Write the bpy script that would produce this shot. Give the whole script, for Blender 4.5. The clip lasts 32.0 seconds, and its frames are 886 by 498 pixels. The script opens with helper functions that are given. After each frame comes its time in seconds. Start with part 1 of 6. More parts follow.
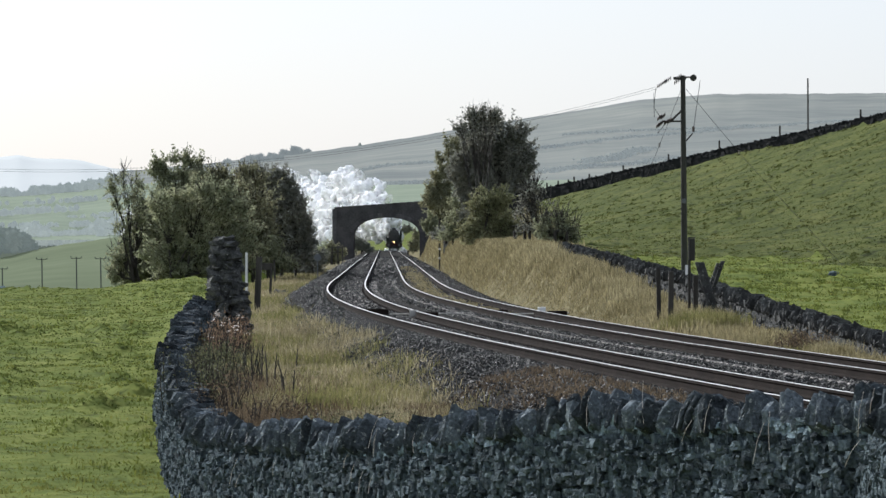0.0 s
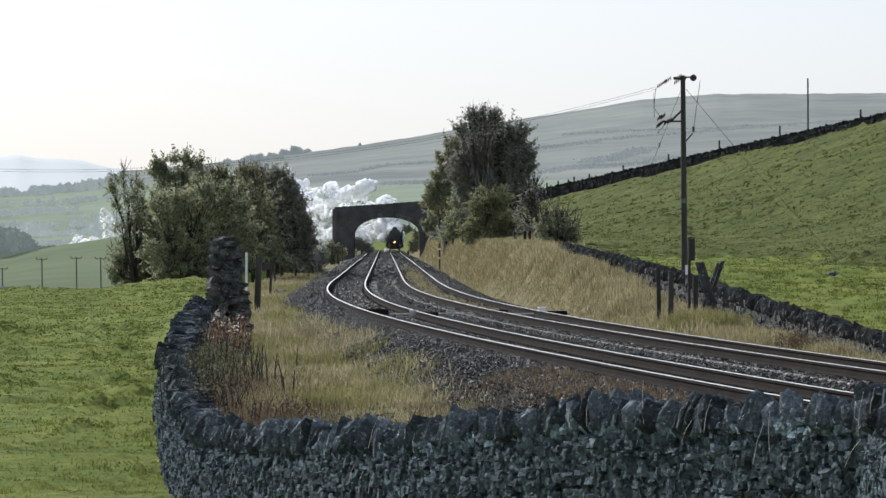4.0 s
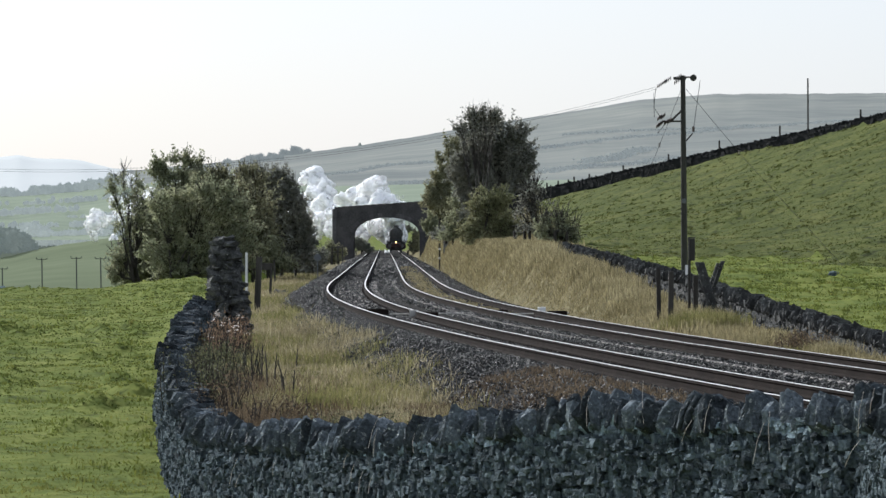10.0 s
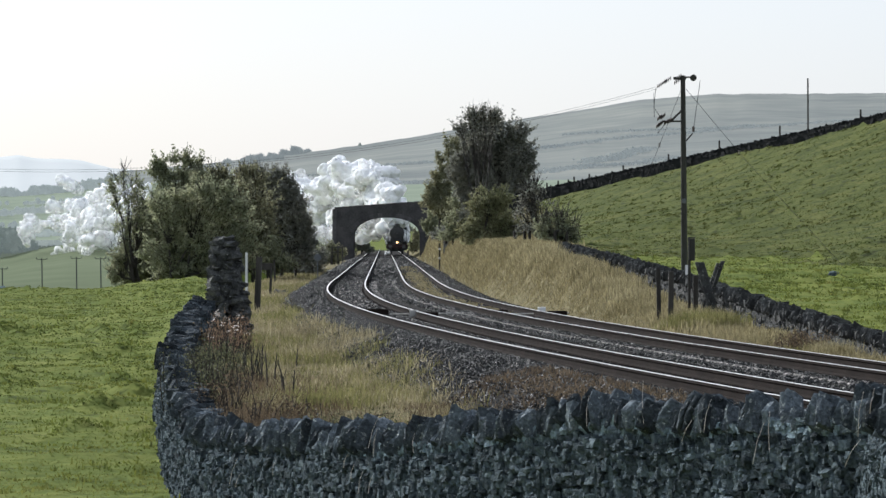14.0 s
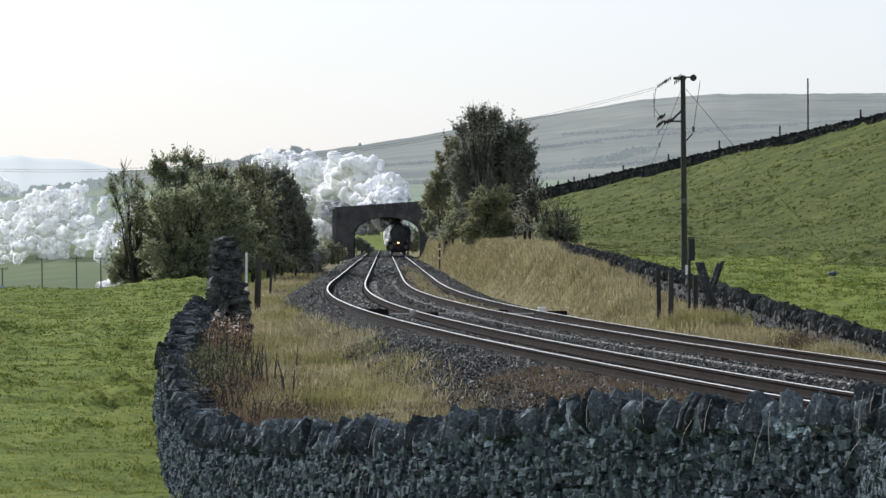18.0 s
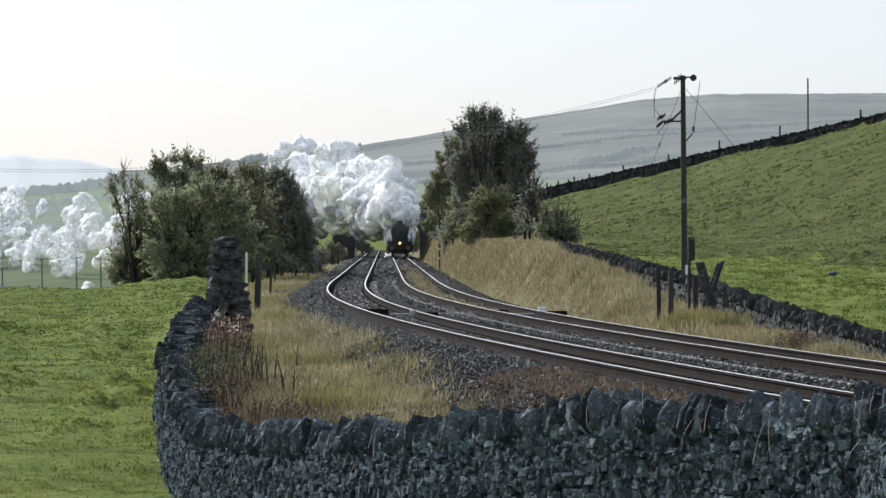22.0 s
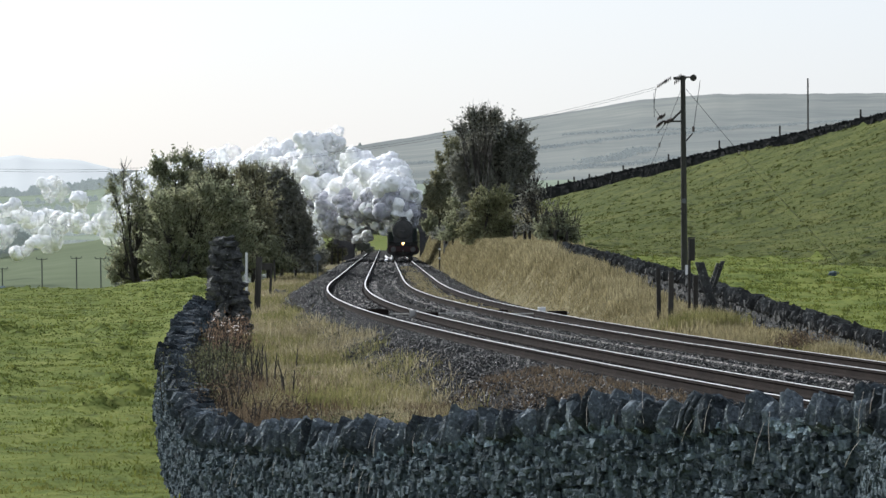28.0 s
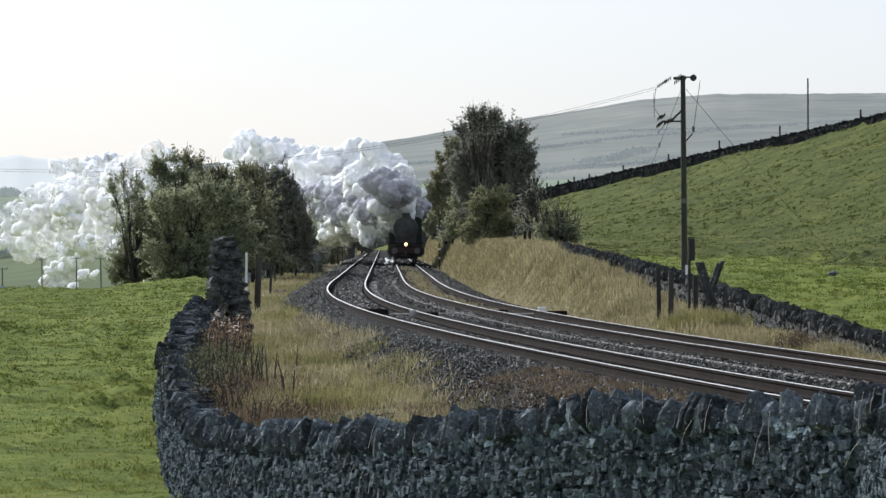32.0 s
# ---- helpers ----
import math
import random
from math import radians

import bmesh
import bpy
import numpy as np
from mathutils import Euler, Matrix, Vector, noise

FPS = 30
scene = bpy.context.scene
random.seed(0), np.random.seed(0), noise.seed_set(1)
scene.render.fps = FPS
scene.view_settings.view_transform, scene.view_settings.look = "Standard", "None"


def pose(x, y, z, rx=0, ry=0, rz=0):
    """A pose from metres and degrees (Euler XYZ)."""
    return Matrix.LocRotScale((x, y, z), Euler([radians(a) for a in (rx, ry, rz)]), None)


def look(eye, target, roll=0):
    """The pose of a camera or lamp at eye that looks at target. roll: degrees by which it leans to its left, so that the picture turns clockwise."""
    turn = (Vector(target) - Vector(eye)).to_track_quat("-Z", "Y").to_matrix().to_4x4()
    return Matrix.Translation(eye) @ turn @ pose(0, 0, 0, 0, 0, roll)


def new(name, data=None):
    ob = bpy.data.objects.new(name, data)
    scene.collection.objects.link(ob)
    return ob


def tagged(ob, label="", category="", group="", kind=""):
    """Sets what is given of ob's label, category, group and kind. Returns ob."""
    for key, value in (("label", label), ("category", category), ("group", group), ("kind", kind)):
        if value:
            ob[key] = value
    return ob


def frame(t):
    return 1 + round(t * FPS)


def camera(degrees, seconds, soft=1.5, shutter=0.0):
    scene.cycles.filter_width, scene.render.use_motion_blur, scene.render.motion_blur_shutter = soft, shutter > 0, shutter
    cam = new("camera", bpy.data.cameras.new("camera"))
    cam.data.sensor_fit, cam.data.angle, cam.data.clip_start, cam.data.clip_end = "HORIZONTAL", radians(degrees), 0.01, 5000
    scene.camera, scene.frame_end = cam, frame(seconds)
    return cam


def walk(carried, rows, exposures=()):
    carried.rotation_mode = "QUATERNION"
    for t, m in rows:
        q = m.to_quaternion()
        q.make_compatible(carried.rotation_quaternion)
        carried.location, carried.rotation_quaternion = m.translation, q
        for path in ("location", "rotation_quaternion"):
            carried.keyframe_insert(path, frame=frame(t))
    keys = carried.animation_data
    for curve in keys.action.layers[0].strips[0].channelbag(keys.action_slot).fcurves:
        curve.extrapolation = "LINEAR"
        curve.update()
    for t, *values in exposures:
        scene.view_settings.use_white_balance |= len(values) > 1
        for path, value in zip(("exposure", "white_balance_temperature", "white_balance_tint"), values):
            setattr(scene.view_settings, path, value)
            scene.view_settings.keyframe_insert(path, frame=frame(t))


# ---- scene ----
# one long-lens view of a double-track railway in a pastoral valley
EYE_Z = 1.877
LENS = 8000.0      # distance scale of the lens, used for bearings
cam = camera(11.193, 32.0)
REST = look((0, 0, EYE_Z), (0, 1000, EYE_Z - 1.99))
walk(cam, [(0.0, REST), (32.0, REST)], exposures=[(0.0, 0.40, 5850, 11), (32.0, 0.40, 5850, 11)])

# ---- world, sun ----
SUN_AZ, SUN_EL = -37.0, 27.0     # degrees left of the view, degrees up
world = bpy.data.worlds.new("world")
scene.world = world
world.use_nodes = True
wn = world.node_tree
sky = wn.nodes.new("ShaderNodeTexSky")
sky.sky_type, sky.sun_disc = "NISHITA", False
sky.sun_elevation, sky.sun_rotation = radians(SUN_EL), radians(SUN_AZ)
sky.air_density, sky.dust_density, sky.ozone_density = 0.75, 1.8, 0.8
wn.links.new(sky.outputs[0], wn.nodes["Background"].inputs[0])
wn.nodes["Background"].inputs[1].default_value = 0.036
# thin even haze over the whole sky
veil, both_skies = wn.nodes.new("ShaderNodeBackground"), wn.nodes.new("ShaderNodeAddShader")
veil.inputs[0].default_value, veil.inputs[1].default_value = (0.965, 0.985, 0.985, 1), 0.43
wn.links.new(wn.nodes["Background"].outputs[0], both_skies.inputs[0])
wn.links.new(veil.outputs[0], both_skies.inputs[1])
wn.links.new(both_skies.outputs[0], wn.nodes["World Output"].inputs[0])
sun = new("sun", bpy.data.lights.new("sun", "SUN"))
sun.data.energy, sun.data.angle, sun.data.color = 5.0, radians(0.6), (1.0, 0.95, 0.86)
sun_dir = Vector((math.sin(radians(SUN_AZ)) * math.cos(radians(SUN_EL)), math.cos(radians(SUN_AZ)) * math.cos(radians(SUN_EL)), math.sin(radians(SUN_EL))))
sun.matrix_world = look(sun_dir * 300, (0, 0, 0))


# ---- materials ----
def mat(name, cols, scale=3.0, fine=20.0, rough=0.85, bump=0.3, metal=0.0, local=False, vary=0.0, island=0.0, translucent=0.0, haze_glow=0.0, stretch=(1, 1, 1), spec=0.3, dist=0.02, flecks=None):
    """Two scales of noise mix the colours; bump from the fine one; vary: lightness by object, island: by loose piece."""
    m = bpy.data.materials.new(name)
    m.use_nodes = True
    nt = m.node_tree
    n, l = nt.nodes, nt.links
    bsdf = n["Principled BSDF"]
    if local:
        src = n.new("ShaderNodeTexCoord").outputs["Object"]
    else:
        src = n.new("ShaderNodeNewGeometry").outputs["Position"]
    mp = n.new("ShaderNodeMapping")
    mp.inputs["Scale"].default_value = stretch
    l.new(src, mp.inputs[0])
    big, small = n.new("ShaderNodeTexNoise"), n.new("ShaderNodeTexNoise")
    for t, s, d in ((big, scale, 4), (small, fine, 5)):
        t.inputs["Scale"].default_value = s
        t.inputs["Detail"].default_value = d
        t.inputs["Roughness"].default_value = 0.5
        l.new(mp.outputs[0], t.inputs["Vector"])
    add = n.new("ShaderNodeMix")
    add.inputs[0].default_value = 0.42
    l.new(big.outputs[0], add.inputs[2])
    l.new(small.outputs[0], add.inputs[3])
    fac = add.outputs[0]
    ramp = n.new("ShaderNodeValToRGB")
    el = ramp.color_ramp.elements
    while len(el) < len(cols):
        el.new(0.5)
    for i, c in enumerate(cols):
        el[i].position = 0.3 + 0.4 * i / max(1, len(cols) - 1)
        el[i].color = (*c, 1)
    l.new(fac, ramp.inputs[0])
    col = ramp.outputs[0]
    if flecks:
        fc, fs, ft = flecks
        fn = n.new("ShaderNodeTexNoise")
        fn.inputs["Scale"].default_value = fs
        fn.inputs["Detail"].default_value = 3
        l.new(mp.outputs[0], fn.inputs["Vector"])
        fr = n.new("ShaderNodeMapRange")
        fr.inputs[1].default_value, fr.inputs[2].default_value = ft, ft + 0.07
        l.new(fn.outputs[0], fr.inputs[0])
        fm = n.new("ShaderNodeMix")
        fm.data_type = "RGBA"
        l.new(fr.outputs[0], fm.inputs[0])
        l.new(col, fm.inputs[6])
        fm.inputs[7].default_value = (*fc, 1)
        col = fm.outputs[2]
    for amount, node, out in ((vary, "ShaderNodeObjectInfo", "Random"), (island, "ShaderNodeNewGeometry", "Random Per Island")):
        if amount:
            o = n.new(node)
            mr = n.new("ShaderNodeMapRange")
            mr.inputs[3].default_value, mr.inputs[4].default_value = 1 - amount, 1 + amount
            l.new(o.outputs[out], mr.inputs[0])
            hv = n.new("ShaderNodeHueSaturation")
            l.new(mr.outputs[0], hv.inputs["Value"])
            l.new(col, hv.inputs["Color"])
            col = hv.outputs[0]
    l.new(col, bsdf.inputs["Base Color"])
    bsdf.inputs["Roughness"].default_value = rough
    bsdf.inputs["Metallic"].default_value = metal
    bsdf.inputs["Specular IOR Level"].default_value = spec
    if bump:
        b = n.new("ShaderNodeBump")
        b.inputs["Strength"].default_value = bump
        b.inputs["Distance"].default_value = dist
        l.new(small.outputs[0], b.inputs["Height"])
        l.new(b.outputs[0], bsdf.inputs["Normal"])
    out = n["Material Output"]
    last = bsdf.outputs[0]
    if translucent:
        tr = n.new("ShaderNodeBsdfTranslucent")
        l.new(col, tr.inputs[0])
        mx = n.new("ShaderNodeMixShader")
        mx.inputs[0].default_value = translucent
        l.new(last, mx.inputs[1])
        l.new(tr.outputs[0], mx.inputs[2])
        last = mx.outputs[0]
        l.new(last, out.inputs[0])
    # distant things only: haze imitated by emission in the surface's own colour
    if haze_glow:
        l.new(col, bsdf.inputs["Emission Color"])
        bsdf.inputs["Emission Strength"].default_value = haze_glow
    return m


M = {}
M["field"] = mat("pasture", [(0.0355, 0.049, 0.01363), (0.09763, 0.1251, 0.0292), (0.1376, 0.1588, 0.03893), (0.1776, 0.1858, 0.05841)], 0.5, 3.5, 0.95, 0.6, dist=0.12, spec=0.02, flecks=((0.05, 0.064, 0.017), 1.6, 0.63))
M["hill"] = mat("rough_hill_pasture", [(0.02549, 0.03237, 0.01303), (0.06372, 0.07767, 0.02419), (0.0892, 0.1004, 0.03071), (0.1275, 0.1254, 0.04838)], 0.4, 3.5, 0.95, 0.6, dist=0.12, spec=0.02, flecks=((0.034, 0.042, 0.017), 1.9, 0.57))
M["hill_blade"] = mat("hill_grass_blades", [(0.03398, 0.04207, 0.0149), (0.07646, 0.089, 0.02791), (0.1019, 0.1092, 0.03443), (0.1444, 0.1335, 0.05117)], 0.4, 2.4, 0.85, 0, island=0.35, translucent=0.3, spec=0.05)
M["verge"] = mat("dry_verge", [(0.05513, 0.04605, 0.0237), (0.1348, 0.1184, 0.06322), (0.1838, 0.1645, 0.09487)], 0.5, 6, 0.95, 0.6, dist=0.08, spec=0.02)
M["straw"] = mat("straw_grass", [(0.1247, 0.1056, 0.0527), (0.2329, 0.2026, 0.1108), (0.3493, 0.315, 0.1908)], 0.35, 5, 0.85, 0, island=0.4, translucent=0.4, spec=0.1)
M["straw_pale"] = mat("pale_straw_grass", [(0.1353, 0.1144, 0.0641), (0.2513, 0.2187, 0.1321), (0.3609, 0.3298, 0.2262)], 0.5, 5, 0.85, 0, island=0.4, translucent=0.45, spec=0.1)
M["rust_weed"] = mat("russet_weed", [(0.05594, 0.0418, 0.0266), (0.1084, 0.0798, 0.0494), (0.2028, 0.1596, 0.1026)], 0.9, 8, 0.9, 0, island=0.5, translucent=0.35)
M["willowherb"] = mat("willowherb_leaves", [(0.0918, 0.06069, 0.04016), (0.1836, 0.125, 0.08211), (0.2907, 0.2276, 0.1562)], 1.2, 8, 0.85, 0, island=0.35, translucent=0.45)
M["bramble"] = mat("bramble_leaves", [(0.0495, 0.054, 0.0288), (0.099, 0.1035, 0.054), (0.189, 0.18, 0.099)], 1.5, 9, 0.7, 0, island=0.5, translucent=0.3, spec=0.2)
M["green_blade"] = mat("green_blades", [(0.0443, 0.05849, 0.01514), (0.1152, 0.1419, 0.03217), (0.155, 0.172, 0.04162), (0.2215, 0.215, 0.07096)], 0.22, 2.4, 0.85, 0, island=0.3, translucent=0.36, spec=0.08)
M["olive_blade"] = mat("olive_grass_blades", [(0.086, 0.086, 0.0313), (0.1634, 0.1591, 0.06261), (0.258, 0.2322, 0.1073)], 0.5, 5, 0.85, 0, island=0.35, translucent=0.5, spec=0.08)
# dark green of the tussocks, reused as painted shade in the turf
M["rush_shade"] = mat("rush_and_turf_shade", [(0.0405, 0.0567, 0.0162), (0.081, 0.1053, 0.027), (0.135, 0.1485, 0.04725)], 0.3, 4, 0.9, 0, island=0.3, translucent=0.3, spec=0.05)
M["seed"] = mat("seed_fluff", [(0.50, 0.46, 0.42), (0.68, 0.65, 0.61)], 3, 20, 0.9, 0, island=0.2, translucent=0.5, spec=0.05)
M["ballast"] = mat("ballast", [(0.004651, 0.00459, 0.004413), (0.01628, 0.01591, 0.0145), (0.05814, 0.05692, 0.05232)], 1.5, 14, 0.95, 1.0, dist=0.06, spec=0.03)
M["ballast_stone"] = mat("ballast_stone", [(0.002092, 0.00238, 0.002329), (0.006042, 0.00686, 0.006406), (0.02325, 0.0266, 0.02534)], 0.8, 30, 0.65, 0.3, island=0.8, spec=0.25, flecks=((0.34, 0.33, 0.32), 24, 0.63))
M["stone"] = mat("gritstone", [(0.04511, 0.05814, 0.06628), (0.1401, 0.1782, 0.1987), (0.26, 0.315, 0.34)], 5, 34, 0.95, 1.0, dist=0.05, vary=0.5, island=0.5, spec=0.02, flecks=((0.22, 0.235, 0.23), 34, 0.64))
# cope stones in a darker grey than the rubble below
M["cope"] = mat("dark_cope", [(0.01958, 0.02309, 0.02578), (0.05875, 0.06866, 0.07663), (0.1567, 0.1792, 0.195)], 4, 30, 0.95, 1.0, dist=0.05, vary=0.6, island=0.6, spec=0.02, flecks=((0.26, 0.275, 0.265), 22, 0.62))
# darker copy of the wall stone; the low wall's shaded side is painted in
M["stone_low"] = mat("dark_wall_stone", [(0.024, 0.0252, 0.0252), (0.054, 0.0552, 0.0534), (0.126, 0.126, 0.117)], 5, 34, 0.95, 0.9, island=0.5, spec=0.1, flecks=((0.26, 0.26, 0.24), 18, 0.64))
# brow wall: shade of the side facing us is put into the stone colour
M["stone_far"] = mat("shaded_wall_stone", [(0.0132, 0.0144, 0.0147), (0.0216, 0.0228, 0.0228), (0.033, 0.0342, 0.0336)], 1.5, 14, 0.95, 0.2, island=0.1, spec=0.02)
M["bridge"] = mat("bridge_stone", [(0.048, 0.0464, 0.048), (0.084, 0.08, 0.08), (0.128, 0.12, 0.116)], 0.8, 5, 0.95, 0.5, vary=0.2, spec=0.05)
M["rail_top"] = mat("polished_rail", [(0.8064, 0.7728, 0.728), (0.9632, 0.9296, 0.8848)], 1, 12, 0.42, 0, metal=1.0)
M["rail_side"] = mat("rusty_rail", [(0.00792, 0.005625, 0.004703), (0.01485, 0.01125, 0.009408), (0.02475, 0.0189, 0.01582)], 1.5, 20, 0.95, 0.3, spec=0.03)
M["sleeper"] = mat("sleeper", [(0.10, 0.09, 0.08), (0.19, 0.175, 0.16), (0.27, 0.25, 0.23)], 2, 18, 0.9, 0.4, vary=0.2)
M["wood"] = mat("weathered_wood", [(0.02344, 0.0216, 0.01928), (0.04687, 0.0432, 0.03708), (0.08035, 0.0756, 0.06674)], 3, 25, 0.9, 0.5, stretch=(1, 1, 0.12))
M["pole"] = mat("pole_wood", [(0.02167, 0.0204, 0.017), (0.03974, 0.03825, 0.0323), (0.06502, 0.06375, 0.05525)], 3, 25, 0.85, 0.4, stretch=(1, 1, 0.1))
M["white"] = mat("white_paint", [(0.6, 0.6, 0.58), (0.78, 0.78, 0.76)], 3, 30, 0.6, 0.1)
M["bark"] = mat("bark", [(0.018, 0.0162, 0.0138), (0.036, 0.0324, 0.0276), (0.06, 0.054, 0.0468)], 3, 20, 0.95, 0.6)
M["leaf_olive"] = mat("olive_leaves", [(0.1768, 0.2007, 0.1317), (0.28, 0.2938, 0.1843), (0.3832, 0.3726, 0.2369)], 0.45, 3, 0.7, 0, island=0.3, translucent=0.45, spec=0.05)
M["leaf_dark"] = mat("dark_leaves", [(0.1644, 0.1764, 0.1499), (0.2427, 0.2435, 0.2027), (0.313, 0.3022, 0.238)], 0.45, 3, 0.7, 0, island=0.3, translucent=0.33, spec=0.05)
M["leaf_yellow"] = mat("yellowing_leaves", [(0.1458, 0.1633, 0.08659), (0.2278, 0.2305, 0.127), (0.3098, 0.2977, 0.1616)], 0.45, 3, 0.7, 0, island=0.3, translucent=0.33, spec=0.05)
M["leaf_rust"] = mat("autumn_leaves", [(0.1853, 0.1949, 0.1327), (0.2718, 0.2672, 0.1639), (0.3706, 0.3392, 0.1951)], 0.45, 3, 0.75, 0, island=0.35, translucent=0.33, spec=0.05)
M["black"] = mat("loco_black", [(0.0243, 0.02565, 0.02565), (0.0432, 0.0432, 0.04185), (0.07425, 0.0702, 0.0648)], 1.5, 12, 0.6, 0.15, local=True, spec=0.25)
M["loco_green"] = mat("loco_dark_green", [(0.0169, 0.0247, 0.0208), (0.0286, 0.039, 0.0325)], 1, 9, 0.6, 0.05, local=True, spec=0.25)
M["buffer_red"] = mat("buffer_red", [(0.018, 0.0054, 0.0048), (0.027, 0.0072, 0.006)], 2, 15, 0.5, 0.1, local=True)
M["steel"] = mat("worn_steel", [(0.07, 0.07, 0.07), (0.14, 0.135, 0.13)], 2, 18, 0.5, 0.1, metal=0.9, local=True)
M["maroon"] = mat("coach_maroon", [(0.06, 0.012, 0.012), (0.09, 0.018, 0.016)], 1, 8, 0.4, 0.05, local=True)


def steam(name, lo, hi, depth, scale, tone=(0.97, 0.965, 0.96), share=0.5, fine=4, curly=0.8):
    """Scattering white vapour, torn by noise: clear below lo, dense above hi."""
    m = bpy.data.materials.new(name)
    m.use_nodes = True
    n, l = m.node_tree.nodes, m.node_tree.links
    b = n["Principled BSDF"]
    co, info, shift = n.new("ShaderNodeTexCoord"), n.new("ShaderNodeObjectInfo"), n.new("ShaderNodeVectorMath")
    far = n.new("ShaderNodeMath")
    far.operation = "MULTIPLY"
    far.inputs[1].default_value = 40.0
    l.new(info.outputs["Random"], far.inputs[0])
    l.new(co.outputs["Object"], shift.inputs[0])
    l.new(far.outputs[0], shift.inputs[1])
    t = n.new("ShaderNodeTexNoise")
    t.inputs["Scale"].default_value, t.inputs["Detail"].default_value, t.inputs["Roughness"].default_value = scale, fine, 0.5
    l.new(shift.outputs[0], t.inputs["Vector"])
    mr = n.new("ShaderNodeMapRange")
    mr.inputs[1].default_value, mr.inputs[2].default_value = lo, hi
    l.new(t.outputs[0], mr.inputs[0])
    b.inputs["Base Color"].default_value = (*tone, 1)
    b.inputs["Roughness"].default_value, b.inputs["Specular IOR Level"].default_value = 1.0, 0.0
    b.inputs["Subsurface Weight"].default_value = share
    b.inputs["Subsurface Radius"].default_value = (1.0, 1.0, 1.0)
    b.inputs["Subsurface Scale"].default_value = depth
    curl, bump = n.new("ShaderNodeTexNoise"), n.new("ShaderNodeBump")
    curl.inputs["Scale"].default_value, curl.inputs["Detail"].default_value = 3.2, 4
    bump.inputs["Strength"].default_value, bump.inputs["Distance"].default_value = curly, 0.22
    l.new(shift.outputs[0], curl.inputs["Vector"])
    l.new(curl.outputs[0], bump.inputs["Height"])
    l.new(bump.outputs[0], b.inputs["Normal"])
    clear, mx = n.new("ShaderNodeBsdfTransparent"), n.new("ShaderNodeMixShader")
    l.new(mr.outputs[0], mx.inputs[0])
    l.new(clear.outputs[0], mx.inputs[1])
    l.new(b.outputs[0], mx.inputs[2])
    l.new(mx.outputs[0], n["Material Output"].inputs[0])
    return m


M["smoke"] = steam("plume_white", 0.18, 0.36, 0.22, 0.9, (0.96, 0.955, 0.955), 0.6)
M["vapour"] = steam("steam_white", 0.2, 0.42, 0.5, 0.9, (0.985, 0.985, 0.98), 0.9, curly=0.5)
# grey of exhaust smoke and of the plume's shade, both in the colour
M["soot_shade"] = steam("grey_smoke_shade", 0.30, 0.62, 0.3, 0.9, (0.46, 0.46, 0.50), 0.6)
M["wisp"] = steam("thin_steam", 0.36, 0.66, 1.3, 0.45, (0.99, 0.99, 0.985), 1.0, 3, 0.15)

# far ground: haze painted in as paler colour plus emission
M["haze_field"] = mat("hazed_pasture", [(0.07728, 0.09122, 0.05951), (0.09408, 0.1095, 0.06895), (0.1109, 0.1271, 0.08346)], 0.012, 0.08, 1.0, 0, haze_glow=0.55, spec=0)
M["valley"] = mat("hazed_valley", [(0.102, 0.119, 0.09775), (0.136, 0.1573, 0.119), (0.17, 0.1913, 0.1445)], 0.006, 0.05, 1.0, 0, haze_glow=0.7, spec=0)
# distant trees: haze mixed into the leaf colour, which also emits
M["far_wood"] = mat("far_wood", [(0.065, 0.078, 0.0715), (0.091, 0.104, 0.0923), (0.1235, 0.1365, 0.117)], 0.02, 0.2, 1.0, 0, haze_glow=1.2, spec=0)
M["haze_wood"] = mat("hazy_wood", [(0.1365, 0.1534, 0.1456), (0.1755, 0.1911, 0.1794), (0.2145, 0.2314, 0.208)], 0.02, 0.2, 1.0, 0, haze_glow=1.1, spec=0)
M["grey_box"] = mat("grey_cabinet", [(0.096, 0.102, 0.108), (0.15, 0.156, 0.162)], 3, 20, 0.6, 0.1)
M["dark_panel"] = mat("dark_panel", [(0.01, 0.008, 0.0065), (0.0225, 0.018, 0.0145)], 3, 20, 0.98, 0.3, spec=0.03)
M["concrete"] = mat("pale_concrete", [(0.35, 0.34, 0.31), (0.52, 0.51, 0.47)], 4, 30, 0.9, 0.3)
M["porcelain"] = mat("brown_porcelain", [(0.03, 0.02, 0.016), (0.06, 0.04, 0.03)], 4, 20, 0.3, 0, spec=0.6)
# hedge colour kept close to the fell's, its haze emitted likewise
M["far_hedge"] = mat("far_hedge", [(0.105, 0.115, 0.113), (0.125, 0.135, 0.128), (0.14, 0.15, 0.14)], 0.01, 0.1, 1.0, 0, haze_glow=1.25, spec=0)
# fell and mountain carry their haze in the grey and in emission
M["fell"] = mat("hazed_fell", [(0.085, 0.093, 0.09), (0.118, 0.124, 0.115), (0.16, 0.163, 0.142)], 0.0035, 0.02, 1.0, 0, haze_glow=0.95, spec=0)
M["mountain"] = mat("hazed_mountain", [(0.265, 0.273, 0.266), (0.30, 0.307, 0.296)], 0.003, 0.02, 1.0, 0, haze_glow=1.2, spec=0)
# pole wood paled: haze put into the colour, without emission
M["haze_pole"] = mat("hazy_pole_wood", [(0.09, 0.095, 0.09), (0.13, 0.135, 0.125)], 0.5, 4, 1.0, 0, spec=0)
M["wire"] = mat("wire", [(0.05, 0.05, 0.05), (0.08, 0.08, 0.08)], 3, 20, 0.9, 0, spec=0.0)


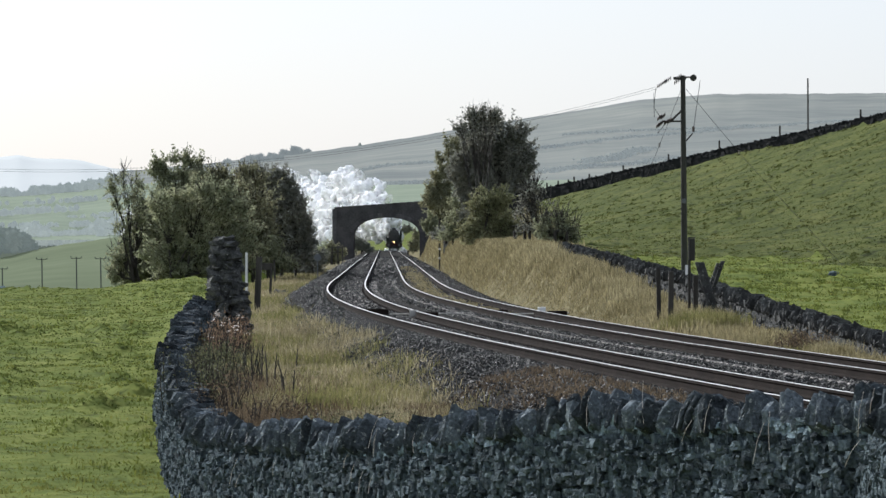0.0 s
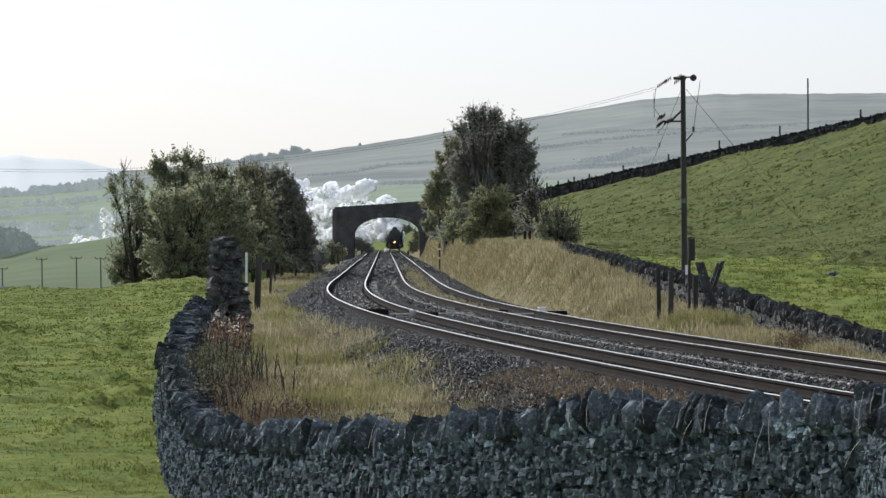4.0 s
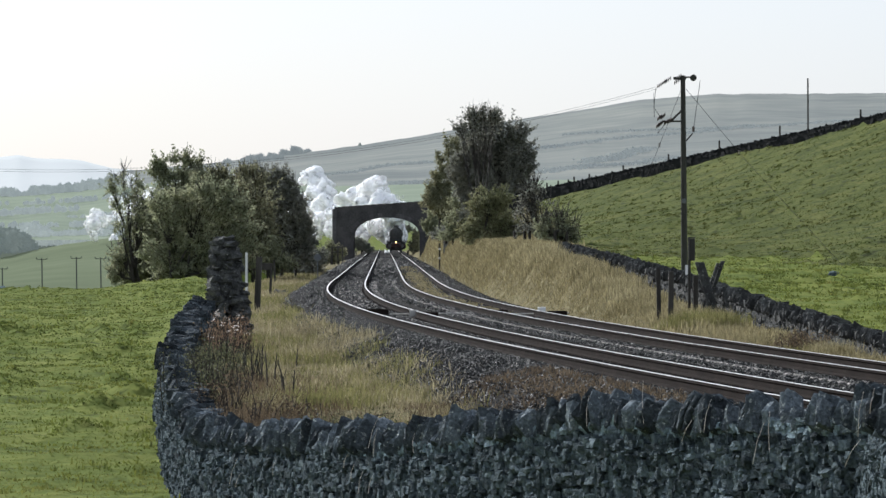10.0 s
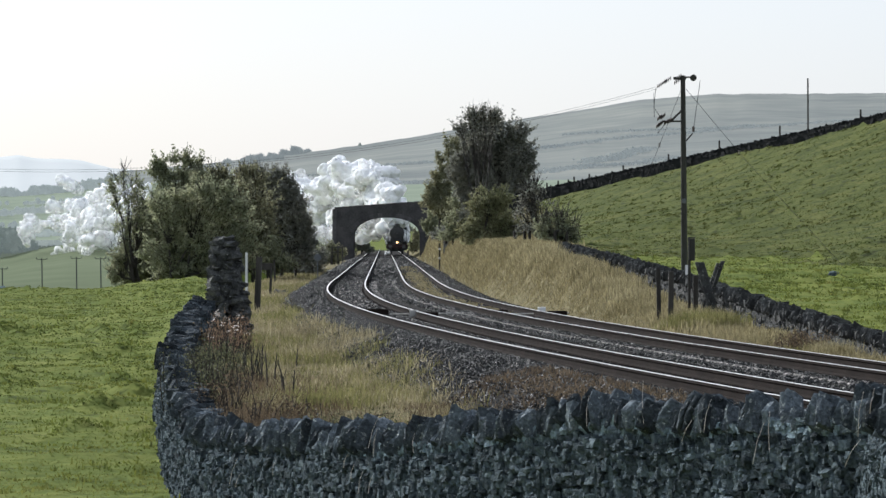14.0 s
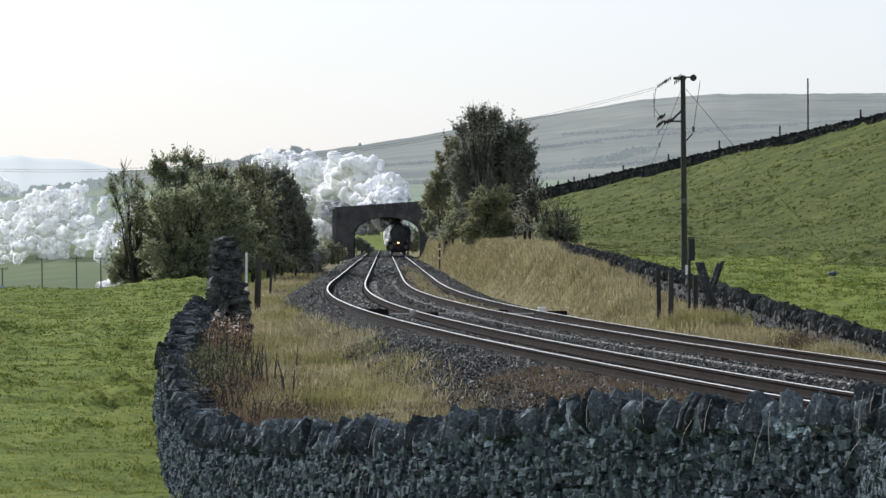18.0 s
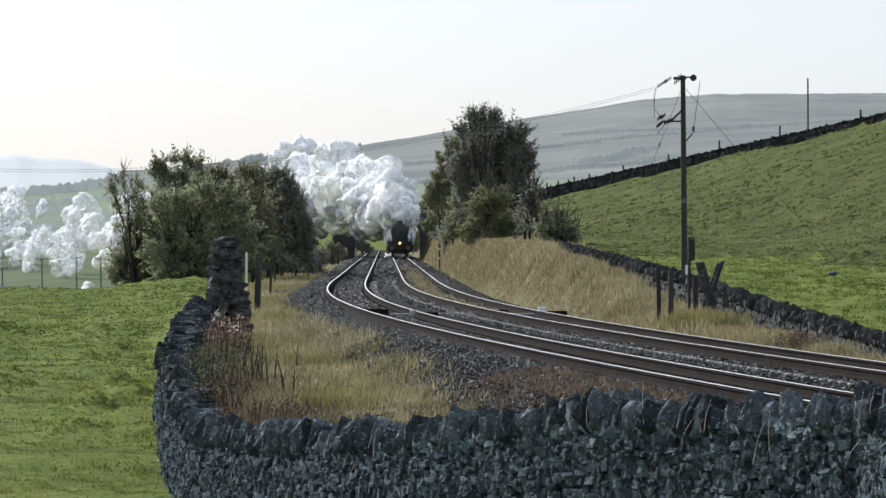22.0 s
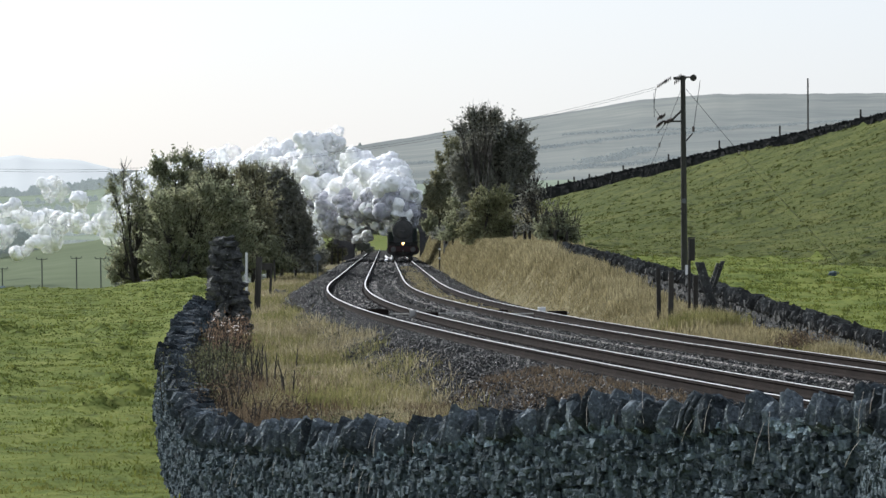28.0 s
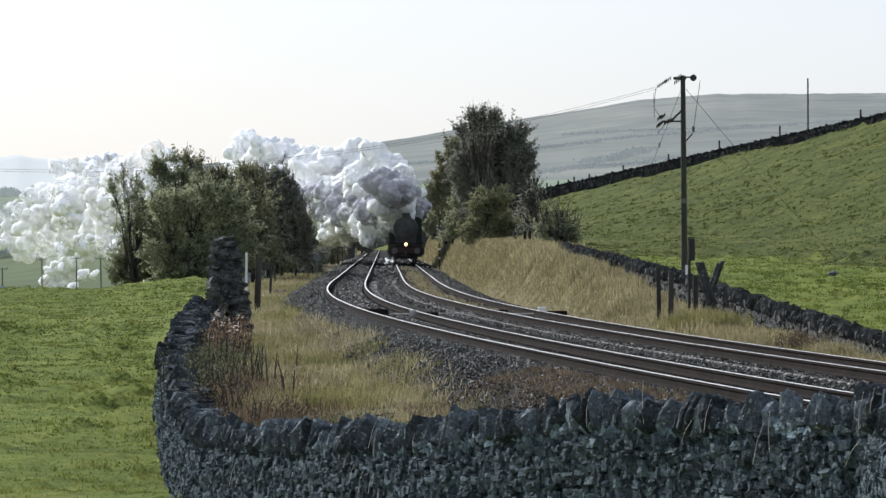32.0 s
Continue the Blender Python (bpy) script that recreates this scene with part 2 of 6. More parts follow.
def flat_glow(name, col, strength):
    m = bpy.data.materials.new(name)
    m.use_nodes = True
    b = m.node_tree.nodes["Principled BSDF"]
    b.inputs["Base Color"].default_value = (*col, 1)
    b.inputs["Emission Color"].default_value = (*col, 1)
    b.inputs["Emission Strength"].default_value = strength
    return m


M["headlamp"] = flat_glow("headlamp_glass", (1.0, 0.55, 0.2), 5.0)


# ---- mesh helpers ----
def obj(name, verts, faces, material, parent=None, label="", smooth=False):
    me = bpy.data.meshes.new(name)
    if isinstance(verts, np.ndarray):
        verts = verts.tolist()
    if isinstance(faces, np.ndarray):
        faces = faces.tolist()
    me.from_pydata(verts, [], faces)
    mats = material if isinstance(material, (list, tuple)) else [material]
    for mm in mats:
        me.materials.append(mm)
    if smooth:
        me.polygons.foreach_set("use_smooth", [True] * len(me.polygons))
    me.update()
    ob = new(name, me)
    ob.parent = parent
    if label:
        tagged(ob, label)
    return ob


def part(name, bm, material, parent, label="", smooth=False):
    me = bpy.data.meshes.new(name)
    bmesh.ops.recalc_face_normals(bm, faces=bm.faces)
    bm.to_mesh(me)
    bm.free()
    me.materials.append(material)
    if smooth:
        me.polygons.foreach_set("use_smooth", [True] * len(me.polygons))
    ob = new(name, me)
    ob.parent = parent
    if label:
        tagged(ob, label)
    return ob


def thing(name, label, category, group="", m=None, kind=""):
    ob = new(name)
    if m is not None:
        ob.matrix_basis = m
    return tagged(ob, label, category, group, kind)


def box(bm, cx, cy, cz, sx, sy, sz, bevel=0.0, turn=None):
    r = bmesh.ops.create_cube(bm, size=1.0)
    vs = r["verts"]
    bmesh.ops.scale(bm, vec=(sx, sy, sz), verts=vs)
    if bevel:
        es = list({e for v in vs for e in v.link_edges})
        b = bmesh.ops.bevel(bm, geom=es, offset=bevel, segments=1, affect="EDGES")
        vs = list({v for f in b["faces"] for v in f.verts} | {v for v in vs if v.is_valid})
    if turn is not None:
        bmesh.ops.rotate(bm, cent=(0, 0, 0), matrix=turn, verts=vs)
    bmesh.ops.translate(bm, vec=(cx, cy, cz), verts=vs)
    return vs


def rod(bm, a, b, r1, r2=None, seg=8):
    a, b = Vector(a), Vector(b)
    d = b - a
    r = bmesh.ops.create_cone(bm, cap_ends=True, segments=seg, radius1=r1, radius2=r1 if r2 is None else r2, depth=d.length)
    bmesh.ops.transform(bm, matrix=Matrix.Translation((a + b) / 2) @ d.to_track_quat("Z", "Y").to_matrix().to_4x4(), verts=r["verts"])
    return r["verts"]


def lathe(bm, profile, seg=16, m=None):
    """Surface of revolution round local z from (radius, height) pairs."""
    rings = []
    for r, h in profile:
        rings.append([bm.verts.new((r * math.cos(2 * math.pi * i / seg), r * math.sin(2 * math.pi * i / seg), h)) for i in range(seg)])
    for a, b in zip(rings, rings[1:]):
        for i in range(seg):
            bm.faces.new((a[i], a[(i + 1) % seg], b[(i + 1) % seg], b[i]))
    bm.faces.new(rings[0][::-1])
    bm.faces.new(rings[-1])
    vs = [v for r in rings for v in r]
    if m is not None:
        bmesh.ops.transform(bm, matrix=m, verts=vs)
    return vs


# ---- the lie of the land ----
STRAIGHT_Y, EASE, RADIUS, CANT = 222.0, 89.5, 1166.7, 0.075
TRACK_GAP = 3.27


def rail_x(y):
    """Centre of the right-hand track."""
    q = np.clip(STRAIGHT_Y - np.asarray(y, float), 0, None)
    bend = np.where(q < EASE, q ** 3 / (6 * EASE * RADIUS), EASE * EASE / (6 * RADIUS) + EASE / (2 * RADIUS) * (q - EASE) + (q - EASE) ** 2 / (2 * RADIUS))
    return -2.835 - 0.013 * (np.asarray(y, float) - 346) + bend


def cant_at(y):
    return CANT * np.clip((STRAIGHT_Y - np.asarray(y, float)) / EASE, 0, 1)


def step(a, b, x):
    t = np.clip((np.asarray(x, float) - a) / (b - a), 0, 1)
    return t * t * (3 - 2 * t)


# boundary wall on the field side: plan position, top and foot at each bend
WALL_L = [(3.5, 29.0, 0.76, -0.85), (4.0, 40.0, 0.5, -1.05), (3.64, 40.69, 0.463, -1.08), (2.74, 42.43, 0.355, -1.16), (1.75, 44.33, 0.32, -1.25), (1.54, 44.73, 0.31, -1.27), (1.22, 45.34, 0.205, -1.3), (0.67, 46.4, 0.114, -1.35), (0.39, 46.95, 0.05, -1.37), (0.1, 47.5, -0.035, -1.4), (-0.52, 49.5, -0.16, -1.45), (-1.19, 51.65, -0.26, -1.5), (-1.77, 53.5, -0.33, -1.54), (-2.31, 55.25, -0.385, -1.58), (-2.85, 57.0, -0.40, -1.62), (-3.22, 59.5, -0.3, -1.56), (-3.77, 66.0, 0.02, -1.3), (-4.5, 76.0, 0.0, -1.07), (-5.0, 86.0, 0.0, -1.0), (-5.55, 98.0, 0.25, -0.9), (-5.65, 106.0, 0.5, -0.8)]
# lineside wall under the hill
WALL_R = [(9.6, 80.0, -0.15, -1.0), (8.85, 90.0, 0.02, -0.8), (7.9, 108.0, 0.4, -0.5), (6.95, 130.0, 0.93, -0.2), (5.8, 150.0, 1.35, 0.2), (4.65, 172.0, 1.73, 0.6)]


def line_at(rows, y, k):
    return np.interp(y, [r[1] for r in rows], [r[k] for r in rows])


def lattice(ix, iy, seed):
    n = (ix * 374761393 + iy * 668265263 + seed * 974711) & 0xFFFFFFFF
    n = ((n ^ (n >> 13)) * 1274126177) & 0xFFFFFFFF
    return ((n ^ (n >> 16)) & 0xFFFF) / 32767.5 - 1.0


def wobble(x, y, s, seed):
    """Smooth irregular relief, about -1.5 to 1.5, with waves of some 2 / s metres."""
    x, y = np.broadcast_arrays(np.asarray(x, float), np.asarray(y, float))
    out = 0.0
    for k, (f, a) in enumerate(((0.7, 1.0), (1.55, 0.55), (3.3, 0.3))):
        u, v = x * s * f + seed * 13.7 + k * 31.3, y * s * f - seed * 7.9 + k * 17.1
        iu, iv = np.floor(u).astype(np.int64), np.floor(v).astype(np.int64)
        fu, fv = u - iu, v - iv
        fu, fv = fu * fu * (3 - 2 * fu), fv * fv * (3 - 2 * fv)
        c = int(seed * 10) + 97 * k
        p, q = lattice(iu, iv, c), lattice(iu + 1, iv, c)
        r, t = lattice(iu, iv + 1, c), lattice(iu + 1, iv + 1, c)
        out = out + a * ((p + (q - p) * fu) * (1 - fv) + (r + (t - r) * fu) * fv)
    return out


def hill_side(x, y):
    """On the rough slope rather than the flat below it."""
    p = np.clip(784 + LENS * x / np.maximum(y, 60.0), 700, 2400)
    return y > 182 + (1568 - p) * 0.06 + 14 * wobble(x, y, 0.12, 8.8)


def hill_top(p):
    """Distance of the brow of the hill on bearing p."""
    return 272 + (1568 - p) * 0.06


def hummocks(x, y):
    """Small broken mounds in drifts over the pasture."""
    drift = np.clip(wobble(x * 0.6, y * 0.35, 0.5, 6.3) + 0.35, 0, 1)
    return 0.32 * drift * np.clip(wobble(x, y * 0.7, 2.0, 0.9) - 0.45, 0, 0.9)


def land(x, y):
    """Height of the ground."""
    x, y = np.asarray(x, float), np.asarray(y, float)
    yy = np.maximum(y, 30.0)
    p = 784 + LENS * x / np.maximum(y, 60.0)
    e = x - rail_x(yy)
    # pasture beside the line
    f_l = np.interp(y, [0, 40, 50, 57, 66, 80, 230, 330, 480, 650, 1200, 4900], [-0.9, -1.2, -1.48, -1.64, -1.28, -1.03, -0.62, -3.2, -9, -11, -14, -20])
    f_l = f_l + 0.5 * step(150, 350, p) * step(120, 230, y) * (1 - step(300, 420, y))
    f_l = f_l + (0.06 * wobble(x, y, 0.35, 1.0) + 0.06 * wobble(x, y, 0.8, 2.2) + 0.03 * wobble(x, y, 1.7, 0.4) + hummocks(x, y)) * step(30, 60, y)
    # verge inside the wall
    v_l = np.interp(y, [30, 50, 60, 110, 250], [-0.3, -0.55, -0.7, -0.45, -0.5]) + 0.05 * wobble(x, y, 0.8, 2.0)
    wx = line_at(WALL_L, yy, 0)
    wx = np.where(y > 106, rail_x(yy) - 8.1 - 0.012 * (y - 106), wx)
    wide = np.where(y > 106, 2.5, 0.35)
    left = f_l + (v_l - f_l) * np.clip((x - wx + wide / 2) / wide, 0, 1)
    # bank and hill on the other side
    bank = np.interp(y, [30, 85, 95, 115, 126, 136, 143, 150, 170, 200, 300, 520, 560], [-0.6, -0.55, -0.45, -0.1, 0.15, 0.6, 0.9, 1.15, 1.45, 1.55, 1.7, 2.4, 1.0]) + 0.06 * wobble(x, y, 0.7, 4.0)
    bank = bank - np.interp(y, [100, 120, 160, 175], [0.0, 0.12, 0.22, 0.0]) * step(-2.0, -0.5, x - line_at(WALL_R, yy, 0))
    pc = np.clip(p, 700, 2400)
    start = 186 + (1568 - pc) * 0.06
    top = hill_top(pc)
    crest = EYE_Z + (425.1 - 355 + 0.232 * (pc - 950)) * top / LENS
    base = -0.1 + 0.0105 * (np.minimum(y, start) - 90)
    g = np.clip((y - start) / (top - start), 0, 1)
    over = np.clip(y - top, 0, None)
    f_r = base + (crest - base) * g ** 1.35 - 0.11 * over * over / (over + 30)
    f_r = np.maximum(f_r, -10.0) + 0.10 * wobble(x, y, 0.25, 7.0) + 0.06 * wobble(x, y, 0.6, 3.0) + (0.03 * wobble(x, y, 1.3, 5.0) + hummocks(x + 40, y)) * step(75, 90, y)
    wr = np.where(y > 172, rail_x(yy) + 5.2 + 0.003 * (y - 172), line_at(WALL_R, yy, 0))
    right = bank + (f_r - bank) * np.clip((x - wr + 0.3) / np.where(y > 172, 3, 0.6), 0, 1)
    # formation
    flat = np.full_like(e, -0.45)
    k_l = step(-5.3, -6.6, e)
    k_r = step(2.3, 3.9, e)
    z = flat + (left - flat) * k_l
    z = np.where(e > -1.6, flat + (right - flat) * k_r, z)
    z = np.where((x < wx - 0.2) & (y < 106), left, z)
    # land beyond the road bridge
    far = np.interp(y, [600, 900, 1100, 1600, 4900], [-0.6, -0.7, 4.5, -12, -20]) 
    k = step(560, 700, y) * step(430, 560, p) * (1 - step(900, 1100, p)) * (1 - step(-6, -5, -np.abs(e + 1.6)) * step(-901, -900, -y))
    z = z + (far - z) * k
    # road embankment
    ramp = np.maximum(0, 1 - np.abs(y - 536) / 14)
    em = (4.2 + 0.006 * (x + 5)) * np.clip(ramp * 2.0, 0, 1) * step(6.0, 13, np.abs(e + 1.6)) * (1 - step(20, 34, np.abs(x + 4)))
    z = np.maximum(z, em * (em > 0.3) + z * (em <= 0.3))
    return z


def land1(x, y):
    return float(land(np.array([x]), np.array([y]))[0])


def build_ground():
    ys = np.concatenate([[-300, -150, -60, -20], np.arange(0, 45, 5.0), np.arange(45, 130, 0.35), np.arange(130, 260, 0.6), np.arange(260, 410, 1.6), np.arange(410, 620, 4.0), np.geomspace(620, 4900, 60)])
    c = np.concatenate([[-40, -20, -10, -6, -4, -2.6, -1.8], np.linspace(-1.3, 1.3, 230), [1.8, 2.6, 4, 6, 10, 20, 40]])
    Y, C = np.meshgrid(ys, c, indexing="ij")
    X = C * (7 + 0.098 * np.clip(Y, 0, 5000))
    Z = land(X, Y)
    ny, nx = Y.shape
    verts = np.stack([X, Y, Z], -1).reshape(-1, 3)
    i = np.arange(ny - 1)[:, None] * nx + np.arange(nx - 1)[None, :]
    faces = np.stack([i, i + 1, i + nx + 1, i + nx], -1).reshape(-1, 4)
    ob = obj("ground", verts, faces, [M["field"], M["verge"], M["hill"]], smooth=True)
    # dry verge between the walls
    cx = verts[faces].mean(1)
    e = cx[:, 0] - rail_x(np.maximum(cx[:, 1], 30))
    lx = np.where(cx[:, 1] > 106, rail_x(cx[:, 1]) - 8.5, line_at(WALL_L, cx[:, 1], 0))
    rx = np.where(cx[:, 1] > 172, rail_x(cx[:, 1]) + 8, line_at(WALL_R, cx[:, 1], 0))
    inside = (cx[:, 0] > lx) & (cx[:, 0] < rx) & (cx[:, 1] > 25) & (cx[:, 1] < 900)
    ob.data.polygons.foreach_set("material_index", np.where(inside, 1, np.where((cx[:, 0] >= rx) & (cx[:, 1] < 700) & hill_side(cx[:, 0], cx[:, 1]), 2, 0)).astype(np.int32))
    tagged(ob, "green grazed pasture with dry straw-coloured railway verges", "ground", kind="structure")
    return ob


build_ground()


# ---- far hills ----
def bearing(p, y, d):
    """World point seen on bearing p, level y, at distance d."""
    return ((p - 784) / LENS * d, d, EYE_Z + (425.1 - y) / LENS * d)


def ridge(name, label, d, depth, p0, p1, top, foot, material, n=160, rough=2.0, seed=0.0):
    """A hill: crest at distance d following top(p), running down towards us to foot(p) and falling away behind."""
    ps = np.linspace(p0, p1, n)
    rows = []
    K = 10
    for k in range(K + 1):
        f = k / K
        dd = d - depth * (1 - f)
        yy = foot(ps) + (top(ps) - foot(ps)) * (f ** 0.8)
        yy = yy + rough * wobble(ps, ps * 0 + k * 31.0, 0.02, 1.0 + seed) * (0.4 if k == K else 1.0) * math.sin(math.pi * min(1, f + 0.05))
        rows.append(np.stack([(ps - 784) / LENS * dd, np.full(n, dd), EYE_Z + (425.1 - yy) / LENS * dd], -1))
    back = rows[-1].copy()
    back[:, 1] += depth * 0.4
    back[:, 2] -= depth * 0.12
    rows.append(back)
    v = np.concatenate(rows)
    i = np.arange(K + 1)[:, None] * n + np.arange(n - 1)[None, :]
    fa = np.stack([i, i + 1, i + n + 1, i + n], -1).reshape(-1, 4)
    return tagged(obj(name, v, fa, material, smooth=True), label, "hill", kind="structure")


def curve(*pts):
    xs, ys = [a for a, b in pts], [b for a, b in pts]
    return lambda p: np.interp(p, xs, ys) + 0.9 * wobble(p, p * 0, 0.06, 2.0)


def build_hills():
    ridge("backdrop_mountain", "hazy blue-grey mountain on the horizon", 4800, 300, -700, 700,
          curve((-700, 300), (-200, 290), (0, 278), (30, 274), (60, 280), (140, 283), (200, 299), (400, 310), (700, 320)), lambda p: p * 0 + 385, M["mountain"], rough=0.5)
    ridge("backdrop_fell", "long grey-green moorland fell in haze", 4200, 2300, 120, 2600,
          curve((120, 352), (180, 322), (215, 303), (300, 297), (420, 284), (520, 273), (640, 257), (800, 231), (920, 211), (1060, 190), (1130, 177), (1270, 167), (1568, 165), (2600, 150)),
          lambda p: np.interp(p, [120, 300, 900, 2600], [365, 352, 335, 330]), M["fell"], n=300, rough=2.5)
    ridge("backdrop_valley", "valley side with hedges, haze painted into its pale green", 1900, 700, -900, 1400,
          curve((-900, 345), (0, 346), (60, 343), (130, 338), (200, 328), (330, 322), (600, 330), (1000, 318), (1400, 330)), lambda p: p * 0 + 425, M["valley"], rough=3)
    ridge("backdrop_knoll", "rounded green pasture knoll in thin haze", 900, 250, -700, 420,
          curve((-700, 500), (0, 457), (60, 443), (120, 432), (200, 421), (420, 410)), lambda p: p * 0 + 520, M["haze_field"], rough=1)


build_hills()


# ---- railway ----
RNG = np.random.default_rng(7)


def track_frame(y, off):
    """World x, y of the line off metres to the right of the right-hand track's centre."""
    h = (rail_x(y + 0.5) - rail_x(y - 0.5))
    n = np.sqrt(1 + h * h)
    return rail_x(y) + off / n, y - off * h / n


RAIL_PROFILE = [(-0.07, -0.16), (-0.07, -0.145), (-0.012, -0.125), (-0.012, -0.045), (-0.036, -0.035), (-0.036, -0.006), (-0.028, 0.0), (0.028, 0.0), (0.036, -0.006), (0.036, -0.035), (0.012, -0.045), (0.012, -0.125), (0.07, -0.145), (0.07, -0.16)]


def build_rail(parent, off, raised):
    ys = np.concatenate([np.arange(30, 240, 1.5), np.arange(240, 1000, 10)])
    x, y = track_frame(ys, off)
    z = cant_at(ys) * raised
    P = len(RAIL_PROFILE)
    v = np.array([[(x[i] + a, y[i], z[i] + b) for a, b in RAIL_PROFILE] for i in range(len(ys))]).reshape(-1, 3)
    i = np.arange(len(ys) - 1)[:, None] * P + np.arange(P)[None, :]
    j = np.arange(len(ys) - 1)[:, None] * P + (np.arange(P)[None, :] + 1) % P
    f = np.stack([i, j, j + P, i + P], -1).reshape(-1, 4)
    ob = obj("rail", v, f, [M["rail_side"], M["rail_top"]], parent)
    k = np.tile(np.arange(P), len(ys) - 1)
    ob.data.polygons.foreach_set("material_index", (k == 6).astype(np.int32))
    return ob


def build_sleeper_mesh():
    bm = bmesh.new()
    box(bm, 0, 0, -0.08, 2.55, 0.25, 0.2, 0.02)
    for sx in (-0.7525, 0.7525):
        box(bm, sx, 0, 0.03, 0.30, 0.15, 0.03, 0.008)
    me = bpy.data.meshes.new("sleeper")
    bm.to_mesh(me)
    bm.free()
    me.materials.append(M["sleeper"])
    me.materials.append(M["rail_side"])
    for p in me.polygons:
        if p.center.z > 0.021:
            p.material_index = 1
    return me


def build_tracks():
    me = build_sleeper_mesh()
    for off, label in ((-TRACK_GAP, "curved railway track with polished rails, field side"), (0.0, "curved railway track with polished rails, hill side")):
        t = thing("railway_track", label, "track", "double track")
        build_rail(t, off - 0.7525, 1.0)
        build_rail(t, off + 0.7525, 0.0)
        y = 44.0
        while y < 225:
            x, yy = track_frame(np.array([y]), off)
            s = new("sleeper", me)
            s.parent = t
            c = float(cant_at(y))
            h = float(rail_x(y + 0.5) - rail_x(y - 0.5))
            s.matrix_basis = pose(float(x[0]), float(yy[0]), c / 2 - 0.205, 0, math.degrees(c / 1.505), math.degrees(-h))
            y += 0.65


def ballast_z(e, y):
    c = cant_at(y)
    prof = np.interp(e, [-6.4, -5.55, -4.75, -4.2, -2.4, -1.75, -0.9, 0.9, 1.5, 2.2, 3.0], [-0.85, -0.34, -0.17, -0.175, -0.20, -0.24, -0.18, -0.19, -0.2, -0.34, -0.62])
    tilt = np.where(e < -1.64, np.clip(0.5 - (e + TRACK_GAP) / 1.505, 0, 1.6) * c, np.clip(0.5 - e / 1.505, 0, 1.2) * c)
    return prof + tilt


def build_ballast():
    ys = np.concatenate([np.arange(30, 240, 1.0), np.arange(240, 1000, 8)])
    es = np.linspace(-6.4, 3.0, 48)
    Y, E = np.meshgrid(ys, es, indexing="ij")
    X, Y2 = track_frame(Y, E)
    near = Y < 62
    X = np.where(near, np.maximum(X, line_at(WALL_L, Y, 0) + 0.2), X)
    Z = ballast_z(E, Y) + 0.02 * wobble(X, Y, 3.0, 1.5)
    n = len(es)
    v = np.stack([X, Y2, Z], -1).reshape(-1, 3)
    i = np.arange(len(ys) - 1)[:, None] * n + np.arange(n - 1)[None, :]
    f = np.stack([i, i + 1, i + n + 1, i + n], -1).reshape(-1, 4)
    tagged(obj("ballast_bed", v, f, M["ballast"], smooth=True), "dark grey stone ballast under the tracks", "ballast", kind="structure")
    # loose stones where the line comes close
    for N, y0, y1, pw, r0, r1, nm in ((110000, 50, 125, 1.25, 0.014, 0.030, "ballast_stones"), (24000, 118, 300, 1.2, 0.03, 0.055, "ballast_stones"), (11000, 280, 560, 1.2, 0.06, 0.11, "ballast_stones")):
        y = y0 + (y1 - y0) * RNG.random(N) ** pw
        e = RNG.uniform(-6.5, 2.9, N)
        keep = ((np.abs(e) > 0.80) & (np.abs(e + TRACK_GAP) > 0.8)) | (RNG.random(N) < 0.6)
        y, e = y[keep], e[keep]
        x, y2 = track_frame(y, e)
        keep = (y > 62) | (x > line_at(WALL_L, y, 0) + 0.3)
        x, y2, y, e = x[keep], y2[keep], y[keep], e[keep]
        z = ballast_z(e, y)
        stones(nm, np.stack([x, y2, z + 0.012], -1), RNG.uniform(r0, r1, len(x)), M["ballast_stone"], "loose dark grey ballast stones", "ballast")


def stones(name, c, r, material, label, category):
    """Loose stones: six-pointed lumps."""
    N = len(c)
    base = np.array([(1, 0, 0), (-1, 0, 0), (0, 1, 0), (0, -1, 0), (0, 0, 1), (0, 0, -1)], float)
    d = base[None] * RNG.uniform(0.6, 1.3, (N, 6, 1)) + RNG.normal(0, 0.2, (N, 6, 3))
    a = RNG.uniform(0, 6.28, N)
    ca, sa = np.cos(a)[:, None], np.sin(a)[:, None]
    d = np.stack([d[..., 0] * ca - d[..., 1] * sa, d[..., 0] * sa + d[..., 1] * ca, d[..., 2] * 0.8], -1)
    v = (c[:, None] + d * r[:, None, None]).reshape(-1, 3)
    t = np.array([(0, 2, 4), (2, 1, 4), (1, 3, 4), (3, 0, 4), (2, 0, 5), (1, 2, 5), (3, 1, 5), (0, 3, 5)])
    f = (np.arange(N)[:, None, None] * 6 + t[None]).reshape(-1, 3)
    return tagged(obj(name, v, f, material), label, category, kind="stuff")


build_tracks()
build_ballast()


# ---- dry stone walls ----
def rock_meshes(name, count, material, seed=3, rough=0.1, box_=0.62):
    """Unit stones with worn, uneven faces."""
    out = []
    for k in range(count):
        bm = bmesh.new()
        bmesh.ops.create_cube(bm, size=1.0)
        bmesh.ops.subdivide_edges(bm, edges=bm.edges[:], cuts=1, use_grid_fill=True)
        o = Vector((seed * 3.7 + k * 5.1, k * 2.3, seed * 1.9))
        for v in bm.verts:
            c = v.co.copy()
            ball = c.normalized() * 0.62
            q = c * box_ + ball * (1 - box_)
            v.co = q * 1.06 + noise.noise_vector(c * 1.7 + o) * rough + noise.noise_vector(c * 4.5 + o) * rough * 0.5
        me = bpy.data.meshes.new(name)
        bm.to_mesh(me)
        bm.free()
        me.materials.append(material)
        out.append(me)
    return out


